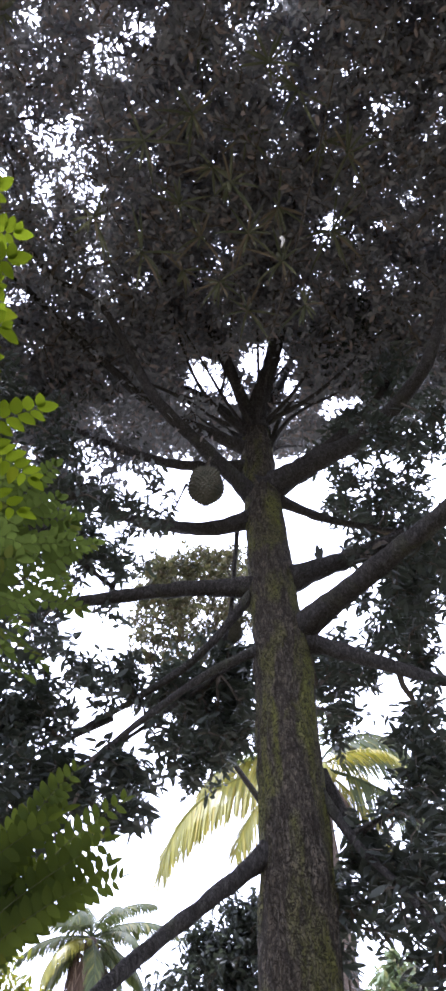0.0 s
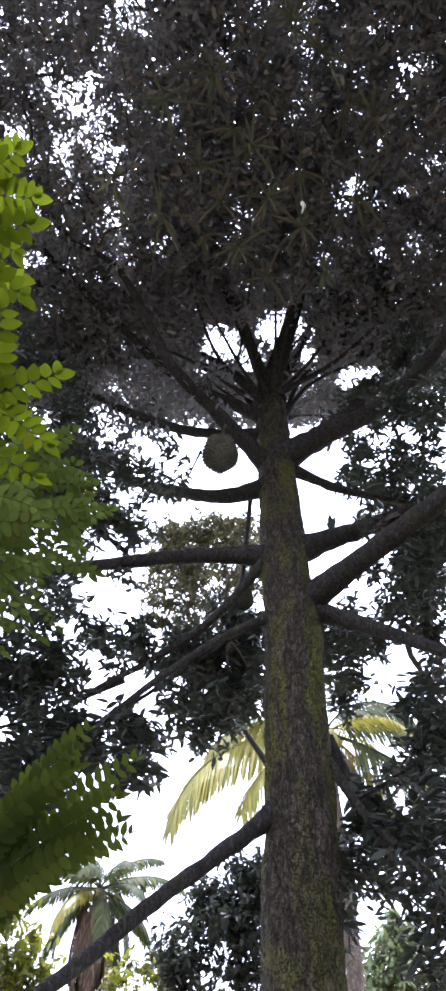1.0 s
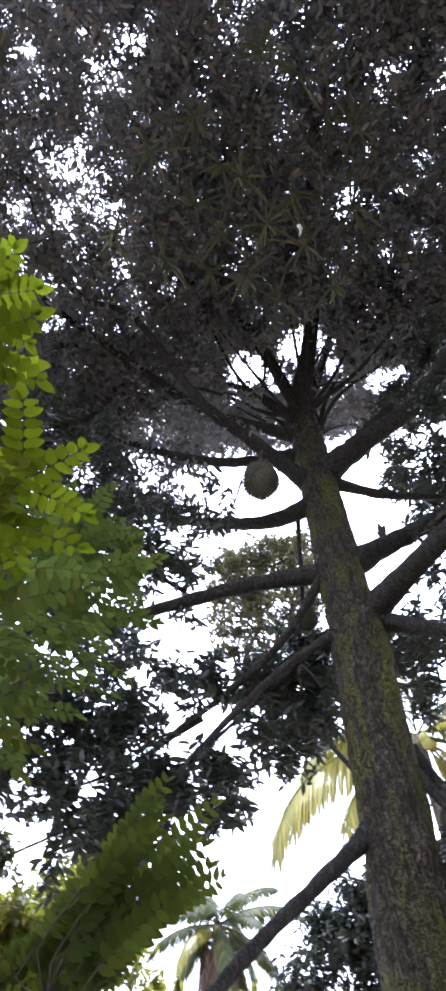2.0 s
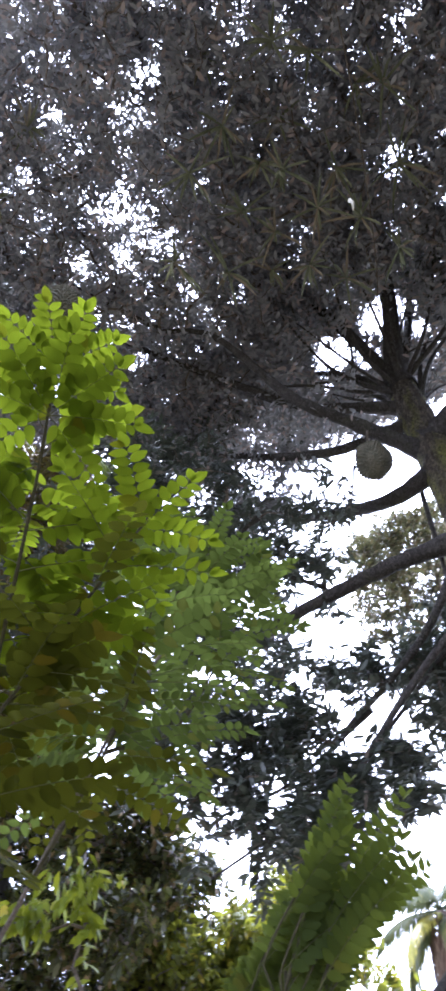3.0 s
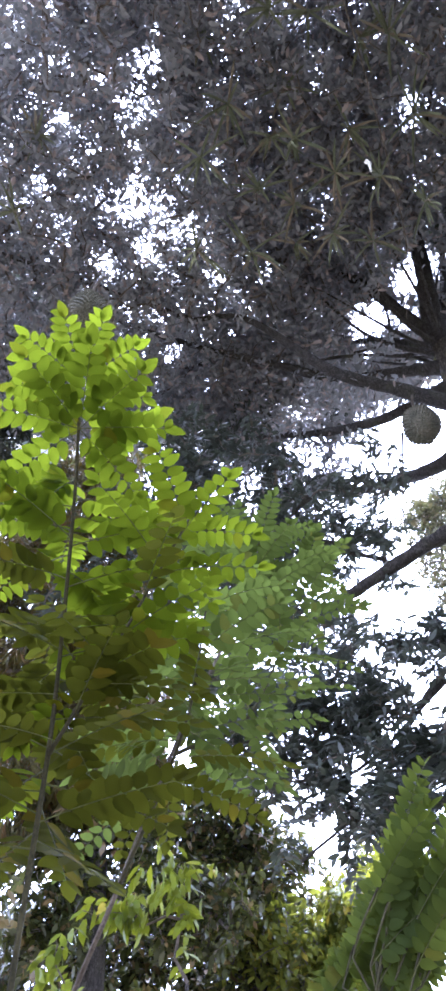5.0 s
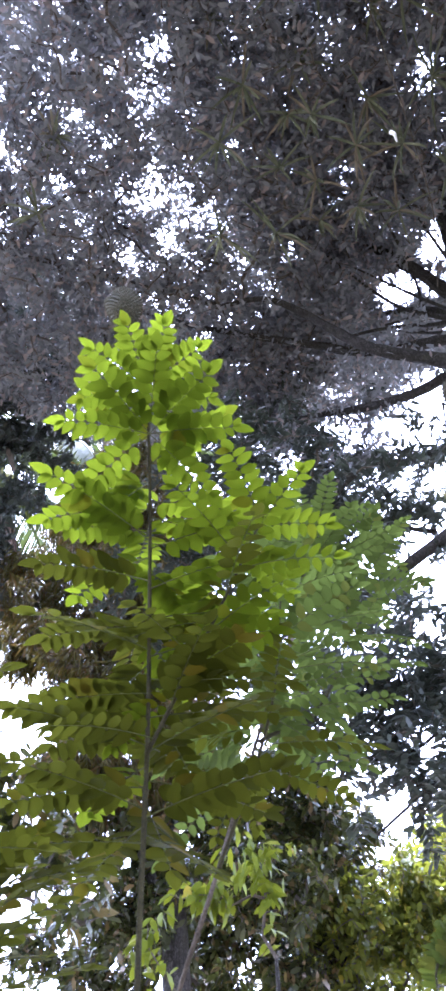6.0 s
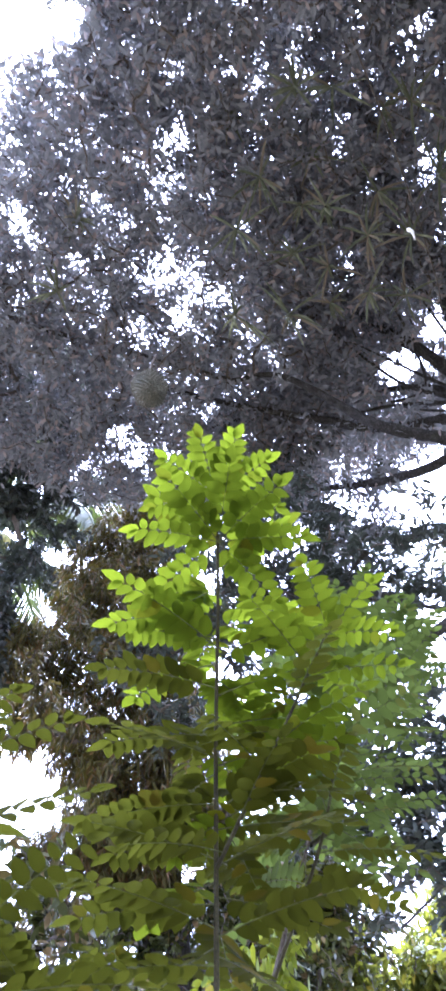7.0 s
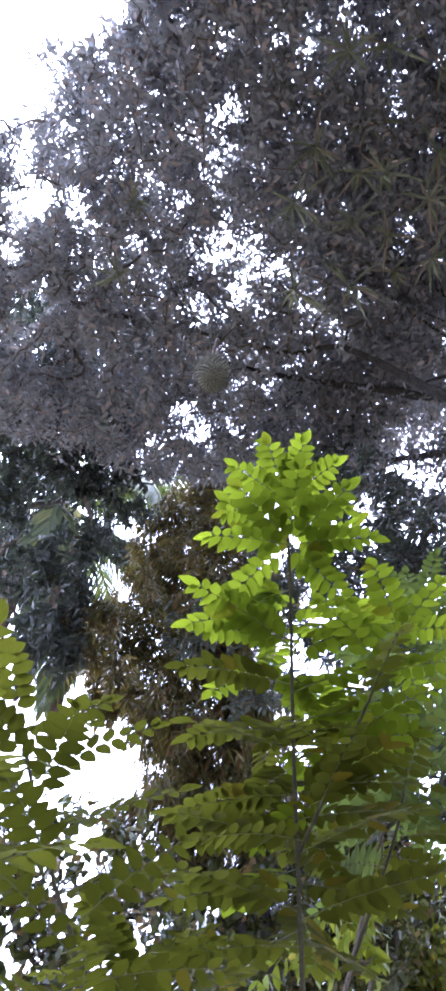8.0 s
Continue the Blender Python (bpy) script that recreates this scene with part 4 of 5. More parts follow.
def durian_fruit(at, r, tall, hang, seed, label):
    """A spiny fruit on a stalk."""
    rng = np.random.default_rng(seed)
    fruit = thing("durian_fruit", at, label, "fruit", "fruits on the durian tree")
    bm = bmesh.new()
    bmesh.ops.create_uvsphere(bm, u_segments=28, v_segments=18, radius=1.0)
    n = 420
    for k in range(n):
        z = 1 - 2 * (k + 0.5) / n
        a = k * 2.39996
        w = Vector((math.sqrt(1 - z * z) * math.cos(a), math.sqrt(1 - z * z) * math.sin(a), z))
        s, t = w.orthogonal().normalized(), None
        t = w.cross(s)
        ring = [bm.verts.new(w * 0.97 + (s * math.cos(b) + t * math.sin(b)) * 0.085) for b in (0.3, 1.87, 3.44, 5.01)]
        top = bm.verts.new(w * (1.12 + 0.03 * rng.random()) + (s * rng.normal() + t * rng.normal()) * 0.012)
        for q in range(4):
            bm.faces.new((ring[q], ring[(q + 1) % 4], top))
    for vert in bm.verts:
        c = vert.co
        swell = 1 + 0.05 * math.sin(5 * math.atan2(c.y, c.x))
        vert.co = Vector((c.x * r * swell, c.y * r * swell, c.z * tall)) + Vector(at)
    me = bpy.data.meshes.new("husk")
    bm.to_mesh(me)
    bm.free()
    me.materials.append(HUSK)
    part("husk", me, fruit, "green-brown husk set with blunt spines")
    v, f, m, _ = tube_mesh("stalk", [(at[0], at[1], at[2] + tall * 0.95), (at[0] + 0.01, at[1], at[2] + tall + hang * 0.5), (at[0] + 0.03, at[1] + 0.02, at[2] + tall + hang)],
                           0.012, 0.009, TWIG, 8, 0.04)
    part("stalk", mesh_of("stalk", v, f, TWIG, True), fruit)
    return fruit


durian_fruit((-0.13, 3.22, 6.01), 0.128, 0.162, 0.25, 1, "ripe spiny durian fruit hanging under a limb")
durian_fruit((-1.41, 1.06, 5.72), 0.105, 0.125, 0.35, 2, "dark spiny durian fruit hanging over the young tree")
durian_fruit((0.07, 3.88, 5.14), 0.066, 0.08, 0.2, 3, "small spiny durian fruit beside the trunk")

# ---- young trees with feathered leaves ----
LEAFLETS = []
for k, (w, bend) in enumerate(((0.58, 0.05), (0.55, 0.1), (0.61, 0.02))):
    s = np.array([0.0, 0.14, 0.36, 0.66, 0.88, 1.0])
    half = 0.5 * w * np.array([0.05, 0.74, 1.0, 0.82, 0.38, 0.0])
    vs, fs = [], []
    for a, h in zip(s, half):
        drop = -bend * a * a
        vs += [(a, -h, drop + 0.18 * h), (a, 0, drop), (a, h, drop + 0.18 * h)]
    for q in range(5):
        a, b = 3 * q, 3 * q + 3
        fs += [(a, b, b + 1, a + 1), (a + 1, b + 1, b + 2, a + 2)]
    tris = quads_to_tris(np.array(fs))
    LEAFLETS.append((np.array(vs), tris, {m.name: mesh_of("leaflet", vs, tris, m, True) for m in (SAPLING_LEAF, YELLOW_SHADE_LEAF, SHADED_SAPLING_LEAF, DIMMED_SAPLING_LEAF)}))


def feathered_leaf(root, az, el, length, pairs, droop, size, rng, roll=0.0):
    """One compound leaf: its rachis line, and the poses and sizes of its leaflets."""
    out = np.array([-math.sin(radians(az)), math.cos(radians(az)), 0.0])
    up = np.array([0, 0, 1.0])
    line, ways, p, ang = [], [], np.array(root, float), radians(el)
    n = 14
    for k in range(n):
        w = out * math.cos(ang) + up * math.sin(ang)
        line.append(p.copy())
        ways.append(w)
        p = p + w * length / (n - 1)
        ang -= radians(droop) / (n - 1)
    line, ways = np.array(line), np.array(ways)
    sits = []
    for k in range(pairs):
        s = 0.2 + 0.78 * k / (pairs - 1)
        i = min(n - 1, int(s * (n - 1)))
        w = ways[i]
        side = np.cross(w, up)
        side /= np.linalg.norm(side) + 1e-9
        nrm = np.cross(side, w)
        side, nrm = side * math.cos(roll) + nrm * math.sin(roll), nrm * math.cos(roll) - side * math.sin(roll)
        q = line[i] + w * (s * (n - 1) - i) * length / (n - 1)
        grow = size * (0.72 + 0.5 * math.sin(math.pi * (0.18 + 0.72 * s)) - 0.15) * rng.uniform(0.88, 1.1)
        for sign in (1, -1):
            a = unit(sign * side * 0.9 + w * 0.42 + nrm * rng.normal(-0.05, 0.1))
            nn = unit(nrm + rng.normal(0, 0.09, 3))
            sits.append((q + w * 0.012 * sign, a, nn, grow))
    sits.append((line[-1], unit(ways[-1] + rng.normal(0, 0.1, 3)), unit(np.cross(np.cross(ways[-1], up), ways[-1])), size))
    return line, sits


def young_tree(base, stem, r0, leaves, label, seed, singles=300, shoots=(), leaf=(SAPLING_LEAF, SAPLING_LEAF_FAR), wood=STEM, dull_below=0.0):
    """A slender young tree: stem, side shoots, compound leaves with leaflets."""
    rng = np.random.default_rng(seed)
    tree = thing("young_tree", base, label, "young tree", "young trees in the clearing")
    v, f, m, _ = tube_mesh("stem", [(base[0], base[1], -0.12), base] + stem, r0, 0.004, STEM, 10, 0.06, 0.08, seed)
    part("stem", mesh_of("stem", v, f, wood, True), tree, "thin bare stem")
    for pts, r in shoots:
        v, f, m, _ = tube_mesh("side_shoot", pts, r, 0.003, STEM, 8, 0.06, 0.05, seed)
        part("side_shoot", mesh_of("side_shoot", v, f, STEM, True), tree)
    count, extra, dulled_heap = 0, [], []
    for root, az, el, length, pairs, droop, size, roll in leaves:
        line, sits = feathered_leaf(root, az, el, length, pairs, droop, size, rng, roll)
        v, f = tube(line, np.linspace(0.0018, 0.0007, len(line)) * (length / 0.29), 5)
        # low leaves take the yellowed colour that also carries their shade
        dulled = root[2] < dull_below + rng.normal(0, 0.12)
        spray = part("compound_leaf", mesh_of("rachis", v, quads_to_tris(f), RACHIS, True), tree)
        for q, a, nn, size_ in sits:
            side = np.cross(nn, a)
            side /= np.linalg.norm(side)
            nn = np.cross(a, side)
            shape = LEAFLETS[rng.integers(3)]
            if count < singles:
                ob = new("leaflet", shape[2][(YELLOW_SHADE_LEAF if dulled else leaf[0]).name])
                ob.parent = spray
                ob.matrix_basis = Matrix(((a[0], side[0], nn[0], q[0]), (a[1], side[1], nn[1], q[1]), (a[2], side[2], nn[2], q[2]), (0, 0, 0, 1))) @ Matrix.Scale(size_, 4)
                count += 1
            else:
                (dulled_heap if dulled else extra).append((q + (shape[0] * size_) @ np.array([a, side, nn]), shape[1]))
    for heap, m in ((extra, leaf[1]), (dulled_heap, YELLOW_SHADE_LEAF)):
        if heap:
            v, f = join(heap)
            part("small_foliage", mesh_of("small_foliage", v, f, m, True), tree, "ageing low leaflets, olive with shade in their colour" if heap is dulled_heap else "", kind="stuff")
    return tree


def spiral(stem, z0, z1, n, start, length, el0, el1, size, rng, pairs=7, droop=45, only=None, crowd=1.35, taper=0.7):
    """Compound leaves that wind up a stem from height z0 to z1."""
    line = smooth_line(stem, 0.02)
    out = []
    for k in range(n):
        s = k / max(1, n - 1)
        z = z0 + (z1 - z0) * s ** crowd
        i = int(np.argmin(abs(line[:, 2] - z)))
        az = start + 137.5 * k + rng.normal(0, 10)
        if only and not only(az % 360):
            continue
        shorter = taper + (1 - taper) * min(1.0, s / (0.6 - 0.5 * taper))
        out.append((line[i], az, el0 + (el1 - el0) * s + rng.normal(0, 6), length * shorter * rng.uniform(0.85, 1.1), pairs, droop * (1 - 0.4 * s), size * rng.uniform(0.9, 1.1), rng.normal(0, 0.1 + 0.35 * s)))
    return out


rng = np.random.default_rng(11)


def beside(az):
    """Leaves of the front tree stand off to its sides and behind; those towards the camera are left out to fit its
    view.
    """
    return abs((az - 218 + 180) % 360 - 180) > 48


stem_a = [(-1.62, 1.5, 0.0), (-1.42, 1.32, 1.4), (-1.25, 1.15, 2.2), (-1.13, 1.04, 2.68), (-1.0, 0.9, 2.95), (-0.81, 0.69, 3.2), (-0.68, 0.53, 3.36)]
shoot_a = [(-1.13, 1.04, 2.66), (-0.84, 0.98, 2.9), (-0.6, 0.92, 3.1)]
young_tree(stem_a[0], stem_a[1:], 0.013,
           [(stem_a[-1], 223 + a, 32 * math.cos(radians(a)) + 4, 0.172, 7, 14, 0.052, 0.0) for a in (-98, -58, -20, 18, 55, 96)]
           + [((-0.74, 0.61, 3.28), 223 + a, 26 * math.cos(radians(a)), 0.23, 7, 18, 0.062, 0.0) for a in (-125, -78, -40, 4, 42, 80, 128)]
           + spiral(stem_a, 3.26, 3.02, 9, 160, 0.29, 42, 24, 0.07, rng, 9, 24, only=beside, crowd=1.0, taper=0.85)
           + spiral(stem_a, 3.2, 2.46, 46, 70, 0.35, 28, 2, 0.078, rng, 9, 22, only=beside, crowd=1.0, taper=0.9)
           + spiral(shoot_a, 3.1, 2.68, 20, 60, 0.29, 40, 0, 0.06, rng, 7, 32),
           "slender young tree with bright yellow-green feathered leaves", 21, singles=420, shoots=[(shoot_a, 0.006)], dull_below=2.88)
stem_b = [(-1.95, 1.9, 0.0), (-1.9, 1.85, 1.5), (-1.71, 1.75, 2.2), (-1.4, 1.65, 2.6), (-1.1, 1.6, 3.05), (-0.95, 1.75, 3.55), (-0.86, 1.8, 3.9)]
shoot_b = [(-1.15, 1.61, 2.95), (-1.04, 1.94, 3.24), (-0.75, 2.04, 3.86)]
shoot_c = [(-1.4, 1.65, 2.6), (-1.0, 1.45, 2.9), (-0.8, 1.3, 3.2)]
young_tree(stem_b[0], stem_b[1:], 0.014,
           spiral(stem_b, 3.9, 2.85, 46, 40, 0.36, 42, -10, 0.054, rng, 9, 38) + spiral(shoot_b, 3.86, 2.95, 30, 75, 0.36, 42, 0, 0.058, rng, 9, 38)
           + spiral(shoot_c, 3.2, 2.78, 18, 15, 0.34, 40, 0, 0.06, rng, 8, 38),
           "leaning young tree with shaded green feathered leaves", 22, shoots=[(shoot_b, 0.008), (shoot_c, 0.007)], wood=TWIG, leaf=(SHADED_SAPLING_LEAF, SHADED_SAPLING_LEAF), dull_below=2.9)
stem_c = [(-0.95, 1.7, 0.0), (-0.85, 1.65, 1.2), (-0.64, 1.64, 2.04), (-0.61, 1.64, 2.13), (-0.6, 1.64, 2.23)]
SPRAYS_C = [
    ((-0.6, 1.6, 2.21), -76, 60, 0.55),
    ((-0.56, 1.65, 2.2), -70, 56, 0.55),
    ((-0.53, 1.7, 2.18), -60, 51, 0.49),
    ((-0.6, 1.61, 2.17), -63, 67, 0.45),
    ((-0.68, 1.61, 2.19), -41, 59, 0.35),
    ((-0.71, 1.64, 2.14), -16, 62, 0.31),
    ((-0.57, 1.64, 2.11), -56, 61, 0.40),
    ((-0.74, 1.6, 2.13), -4, 57, 0.25),
    ((-0.65, 1.69, 2.08), -36, 60, 0.37),
    ((-0.63, 1.58, 2.23), -69, 57, 0.48),
    ((-0.63, 1.64, 2.15), -45, 55, 0.37),
    ((-0.56, 1.7, 2.16), -65, 60, 0.52),
    ((-0.62, 1.63, 2.16), -52, 60, 0.42),
    ((-0.66, 1.66, 2.13), -38, 58, 0.36),
]
shoots_c, leaves_c, free = [], [], np.random.default_rng(5)
TO_CAMERA = unit(np.array([0.3, -0.95, -0.38]))


def heading(az, el):
    return np.array([-math.sin(radians(az)) * math.cos(radians(el)), math.cos(radians(az)) * math.cos(radians(el)), math.sin(radians(el))])


def facing_camera(az, el):
    """The roll that turns a rising leaf's face to the camera, to fit its view."""
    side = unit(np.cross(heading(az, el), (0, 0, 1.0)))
    roll = math.atan2(-TO_CAMERA @ side, TO_CAMERA @ np.cross(side, heading(az, el)))
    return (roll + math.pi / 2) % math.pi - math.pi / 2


for root, az, el, length in SPRAYS_C:
    way = heading(az, el)
    shoots_c.append(([stem_c[-2], root, tuple(np.array(root) + way * length * 0.5)], 0.0022))
    for s, turn in ((0.0, 30), (0.22, -30), (0.42, 4)):
        a, e = az + turn + free.normal(0, 12), el + free.normal(-4, 10)
        leaves_c.append((np.array(root) + way * length * s, a, e, (0.13 + 0.25 * length) * free.uniform(0.85, 1.1), 9, 18, 0.043, facing_camera(a, e - 9) + free.normal(0, 0.22)))
young_tree(stem_c[0], stem_c[1:], 0.009, leaves_c,
           "low young tree with long feathered leaves reaching up, shade in their green", 23, shoots=shoots_c, leaf=(DIMMED_SAPLING_LEAF, DIMMED_SAPLING_LEAF))
stem_d = [(-1.5, 0.75, 0.0), (-1.4, 0.62, 1.5), (-1.29, 0.47, 2.22), (-1.28, 0.36, 2.42), (-1.26, 0.24, 2.6), (-1.25, 0.17, 2.72)]
shoot_d = [(-1.38, 0.6, 1.6), (-1.45, 0.75, 2.05), (-1.5, 0.8, 2.42)]
young_tree(stem_d[0], stem_d[1:], 0.009, spiral(stem_d, 2.72, 1.5, 42, 90, 0.29, 42, 5, 0.056, rng, 7, 25) + spiral(shoot_d, 2.42, 1.6, 46, 30, 0.3, 38, 5, 0.056, rng, 8, 25),
           "small young tree with yellowing feathered leaves", 24, shoots=[(shoot_d, 0.006)], leaf=(YELLOW_SHADE_LEAF, YELLOW_SHADE_LEAF))
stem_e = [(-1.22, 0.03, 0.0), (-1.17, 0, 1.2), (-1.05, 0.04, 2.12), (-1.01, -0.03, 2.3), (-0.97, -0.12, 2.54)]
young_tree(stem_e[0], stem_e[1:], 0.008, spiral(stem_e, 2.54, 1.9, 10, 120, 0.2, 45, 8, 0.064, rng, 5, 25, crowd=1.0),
           "thin young tree with broad yellow-green leaflets beside the path", 25, leaf=(YELLOW_SHADE_LEAF, YELLOW_SHADE_LEAF))


# ---- coconut palms ----
def frond(root, az, el, length, droop, rng, leaflet=0.75, pairs=46, dry=0.0, slim=1.0, twist=0.0):
    """A palm frond: places and triangles of the rib, and of its blades."""
    out = np.array([-math.sin(radians(az)), math.cos(radians(az)), 0.0])
    up, n = np.array([0, 0, 1.0]), 24
    line, ways, p, ang = [], [], np.array(root, float), radians(el)
    for k in range(n):
        w = out * math.cos(ang) + up * math.sin(ang)
        line.append(p.copy())
        ways.append(w)
        p = p + w * length / (n - 1)
        ang -= radians(droop) / (n - 1) * (0.5 + k / n)
    line, ways = np.array(line), np.array(ways)
    rv, rf = tube(line, np.linspace(0.012, 0.003, n) * length, 6)
    pieces = []
    side = unit(np.cross(ways[0], up))
    side = side * math.cos(radians(twist)) + np.cross(side, ways[n // 2]) * math.sin(radians(twist))
    s = np.linspace(0.16, 0.99, pairs)
    for sign in (1, -1):
        w = unit(np.stack([np.interp(s, np.linspace(0, 1, n), ways[:, c]) for c in range(3)], 1))
        base = np.stack([np.interp(s, np.linspace(0, 1, n), line[:, c]) for c in range(3)], 1)
        ln = leaflet * np.sin(np.pi * (0.16 + 0.78 * s)) ** 0.7 * rng.uniform(0.85, 1.1, pairs)
        axis = unit(sign * side * 0.8 + w * (0.45 + 0.5 * s[:, None]) + up * (-0.25 - 1.3 * dry) + rng.normal(0, 0.08, (pairs, 3)))
        wd = np.full(pairs, 0.012 * length * slim)
        flat = unit(np.cross(axis, w))
        tip = base + axis * ln[:, None] - up * (0.32 * ln)[:, None]
        mid = base + axis * (0.55 * ln)[:, None] - up * (0.06 * ln)[:, None]
        edge = unit(np.cross(axis, flat)) * wd[:, None]
        v = np.stack([base - edge * 0.5, base + edge * 0.5, mid - edge, mid + edge, tip], 1).reshape(-1, 3)
        f = (np.arange(pairs) * 5)[:, None, None] + np.array([(0, 1, 3), (0, 3, 2), (2, 3, 4)])[None]
        pieces.append((v, f.reshape(-1, 3)))
    bv, bf = join(pieces)
    return rv, quads_to_tris(rf), bv, bf


def coconut_palm(crown, foot, label, fronds, length, seed, trunk_r=0.16, yellow=(), dry=6, nuts=6, blades_each=46, sag=0, arching=(), skirt=-62, slim=0.6, spread=0.3, limp=0.0):
    rng = np.random.default_rng(seed)
    palm = thing("coconut_palm", foot, label, "palm tree", "coconut palms")
    crown, foot = np.array(crown, float), np.array(foot, float)
    mid = 0.5 * (crown + foot) + np.array([0.15, 0.1, 0])
    v, f, m, _ = tube_mesh("trunk", [foot - np.array([0, 0, 0.2]), foot, mid, crown], trunk_r * 1.25, trunk_r * 0.9, PALM_BARK, 16, 0.3, 0.06, seed)
    part("trunk", mesh_of("trunk", v, f, PALM_BARK, True), palm)
    for k in range(fronds):
        s = k / fronds
        el = 72 - 95 * s + rng.normal(0, 6) - sag
        mat = PALM_YELLOW if k in yellow else PALM_LEAF
        rv, rf, bv, bf = frond(crown + np.array([0, 0, 0.2 - 0.3 * s]), 137.5 * k + 20 * seed, el, length * rng.uniform(0.85, 1.05), 65 + 25 * s, rng, 0.19 * length, blades_each, limp, slim=slim)
        v, f = join([(rv, rf), (bv, bf)])
        part("frond", mesh_of("frond", v, f, mat), palm, "yellowing frond" if k in yellow else "")
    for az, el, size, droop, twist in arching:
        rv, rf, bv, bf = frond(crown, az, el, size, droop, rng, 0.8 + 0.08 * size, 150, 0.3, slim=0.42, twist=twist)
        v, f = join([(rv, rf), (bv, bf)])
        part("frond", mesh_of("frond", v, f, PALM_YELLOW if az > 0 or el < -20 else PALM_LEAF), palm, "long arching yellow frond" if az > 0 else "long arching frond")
    for k in range(dry):
        around = radians(360 * k / dry + 15)
        rv, rf, bv, bf = frond(crown - np.array([spread * math.sin(around), -spread * math.cos(around), 0.3 + rng.random()]), 360 * k / dry + 15, skirt + rng.normal(0, 5), length * 0.75, 25, rng, 0.16 * length, 30, 1.0)
        v, f = join([(rv, rf), (bv, bf)])
        part("dead_frond", mesh_of("dead_frond", v, f, PALM_DRY), palm, "dry brown frond hanging down")
    for k in range(nuts):
        a = 2 * math.pi * k / nuts + rng.random()
        bm = bmesh.new()
        bmesh.ops.create_icosphere(bm, subdivisions=2, radius=0.14)
        for vert in bm.verts:
            vert.co.z *= 1.25 - 0.2 * vert.co.z
            vert.co += Vector((crown[0] + 0.3 * math.cos(a), crown[1] + 0.3 * math.sin(a), crown[2] - 0.25 - 0.12 * (k % 2)))
        me = bpy.data.meshes.new("coconut")
        bm.to_mesh(me)
        bm.free()
        me.materials.append(NUT)
        part("coconut", me, palm)
    return palm


coconut_palm((-6.26, 37.5, 16.4), (-6.8, 37.7, 0), "tall coconut palm with a skirt of dead brown fronds", 21, 4.4, 1, 0.3, (14,), 40, 6, 96, sag=16, skirt=-84, slim=0.66, spread=0.7, limp=0.3)
coconut_palm((2.45, 16.8, 12.3), (2.6, 17.2, 0), "coconut palm with yellowing sunlit fronds behind the trunk", 6, 2.8, 2, 0.17, (2, 4), 3, 6, 60,
             arching=((90, 2, 5.3, 100, 50), (80, 8, 4.4, 95, 60), (97, -25, 3.4, 60, 40), (86, 25, 3.6, 100, 60), (-90, 32, 3.2, 115, -55), (-84, 62, 3.4, 150, -40), (-80, -35, 3.0, 50, -60), (-95, -20, 4.6, 60, -50), (-70, -55, 3.0, 30, -30)))
coconut_palm((-7.8, 3.9, 12.3), (-9.2, 1.8, 0), "coconut palm with long drooping grey-green fronds", 20, 4.2, 3, 0.17, (), 9, 5, 90, sag=26, slim=0.5, limp=0.4)


# ---- trees and bushes behind ----
def leafy_tree(name, base, stem, r0, boughs, blobs, material, label, category, seed, per_area=120, per=14, length=0.12, slim=0.4, hang=0.4, run=0.3, group="", squash=0.9, thin=0.0032, singles=0):
    rng = np.random.default_rng(seed)
    tree = thing(name, base, label, category, group)
    v, f, m, _ = tube_mesh("trunk", [(base[0], base[1], -0.15), base] + stem, r0, r0 * 0.3, BARK_THIN, 12, 0.15, 0.1, seed)
    part("trunk", mesh_of("trunk", v, f, BARK_THIN, True), tree)
    skeleton = [smooth_line([base] + stem, 0.3)[3:]]
    for pts in boughs:
        v, f, m, _ = tube_mesh("branch", pts, r0 * 0.4, r0 * 0.1, BARK_THIN, 8, 0.12, 0.12, seed)
        part("branch", mesh_of("branch", v, f, BARK_THIN, True), tree)
        skeleton.append(smooth_line(pts, 0.3))
    tips = in_blobs(blobs, rng, per_area, squash)
    v, f, ways = fork(np.vstack(skeleton), tips, thin, rng=rng)
    part("twig", mesh_of("twig", v, f, TWIG), tree, kind="stuff")
    leaf = whorls(tips, ways, rng, per, length, slim, hang, run)
    near = np.argsort(np.linalg.norm(leaf[0] - np.array([0, 0, 1.6]), axis=1))[:singles]
    for i in near:
        v, f = blades(*[a[i:i + 1] for a in leaf], rng)
        part("leaf", mesh_of("leaf", v, f, material), tree)
    leaf = [np.delete(a, near, 0) for a in leaf]
    v, f = blades(*leaf, rng)
    part("crown", mesh_of("crown", v, f, material), tree, kind="stuff")
    return tree


# this crown's leaf colour is darkened with shade, as on the low sprays
leafy_tree("neighbour_tree", (-8.2, -0.6, 0), [(-8.1, -0.5, 4), (-7.6, 0.0, 7), (-6.4, 0.9, 8.8), (-4.8, 1.9, 9.8)], 0.24,
           [[(-7.6, 0.0, 7), (-5.8, 1.5, 8.2), (-4.2, 2.5, 8.3)], [(-6.4, 0.9, 8.8), (-4.6, 2.2, 9.2), (-3.3, 2.5, 9.4)]],
           NEIGHBOUR + NEIGHBOUR_LOW, SHADE_TONED_LEAF, "dark leafy tree with a spreading crown beside the clearing", "tree", 31, 260, 20, 0.11, 0.36)
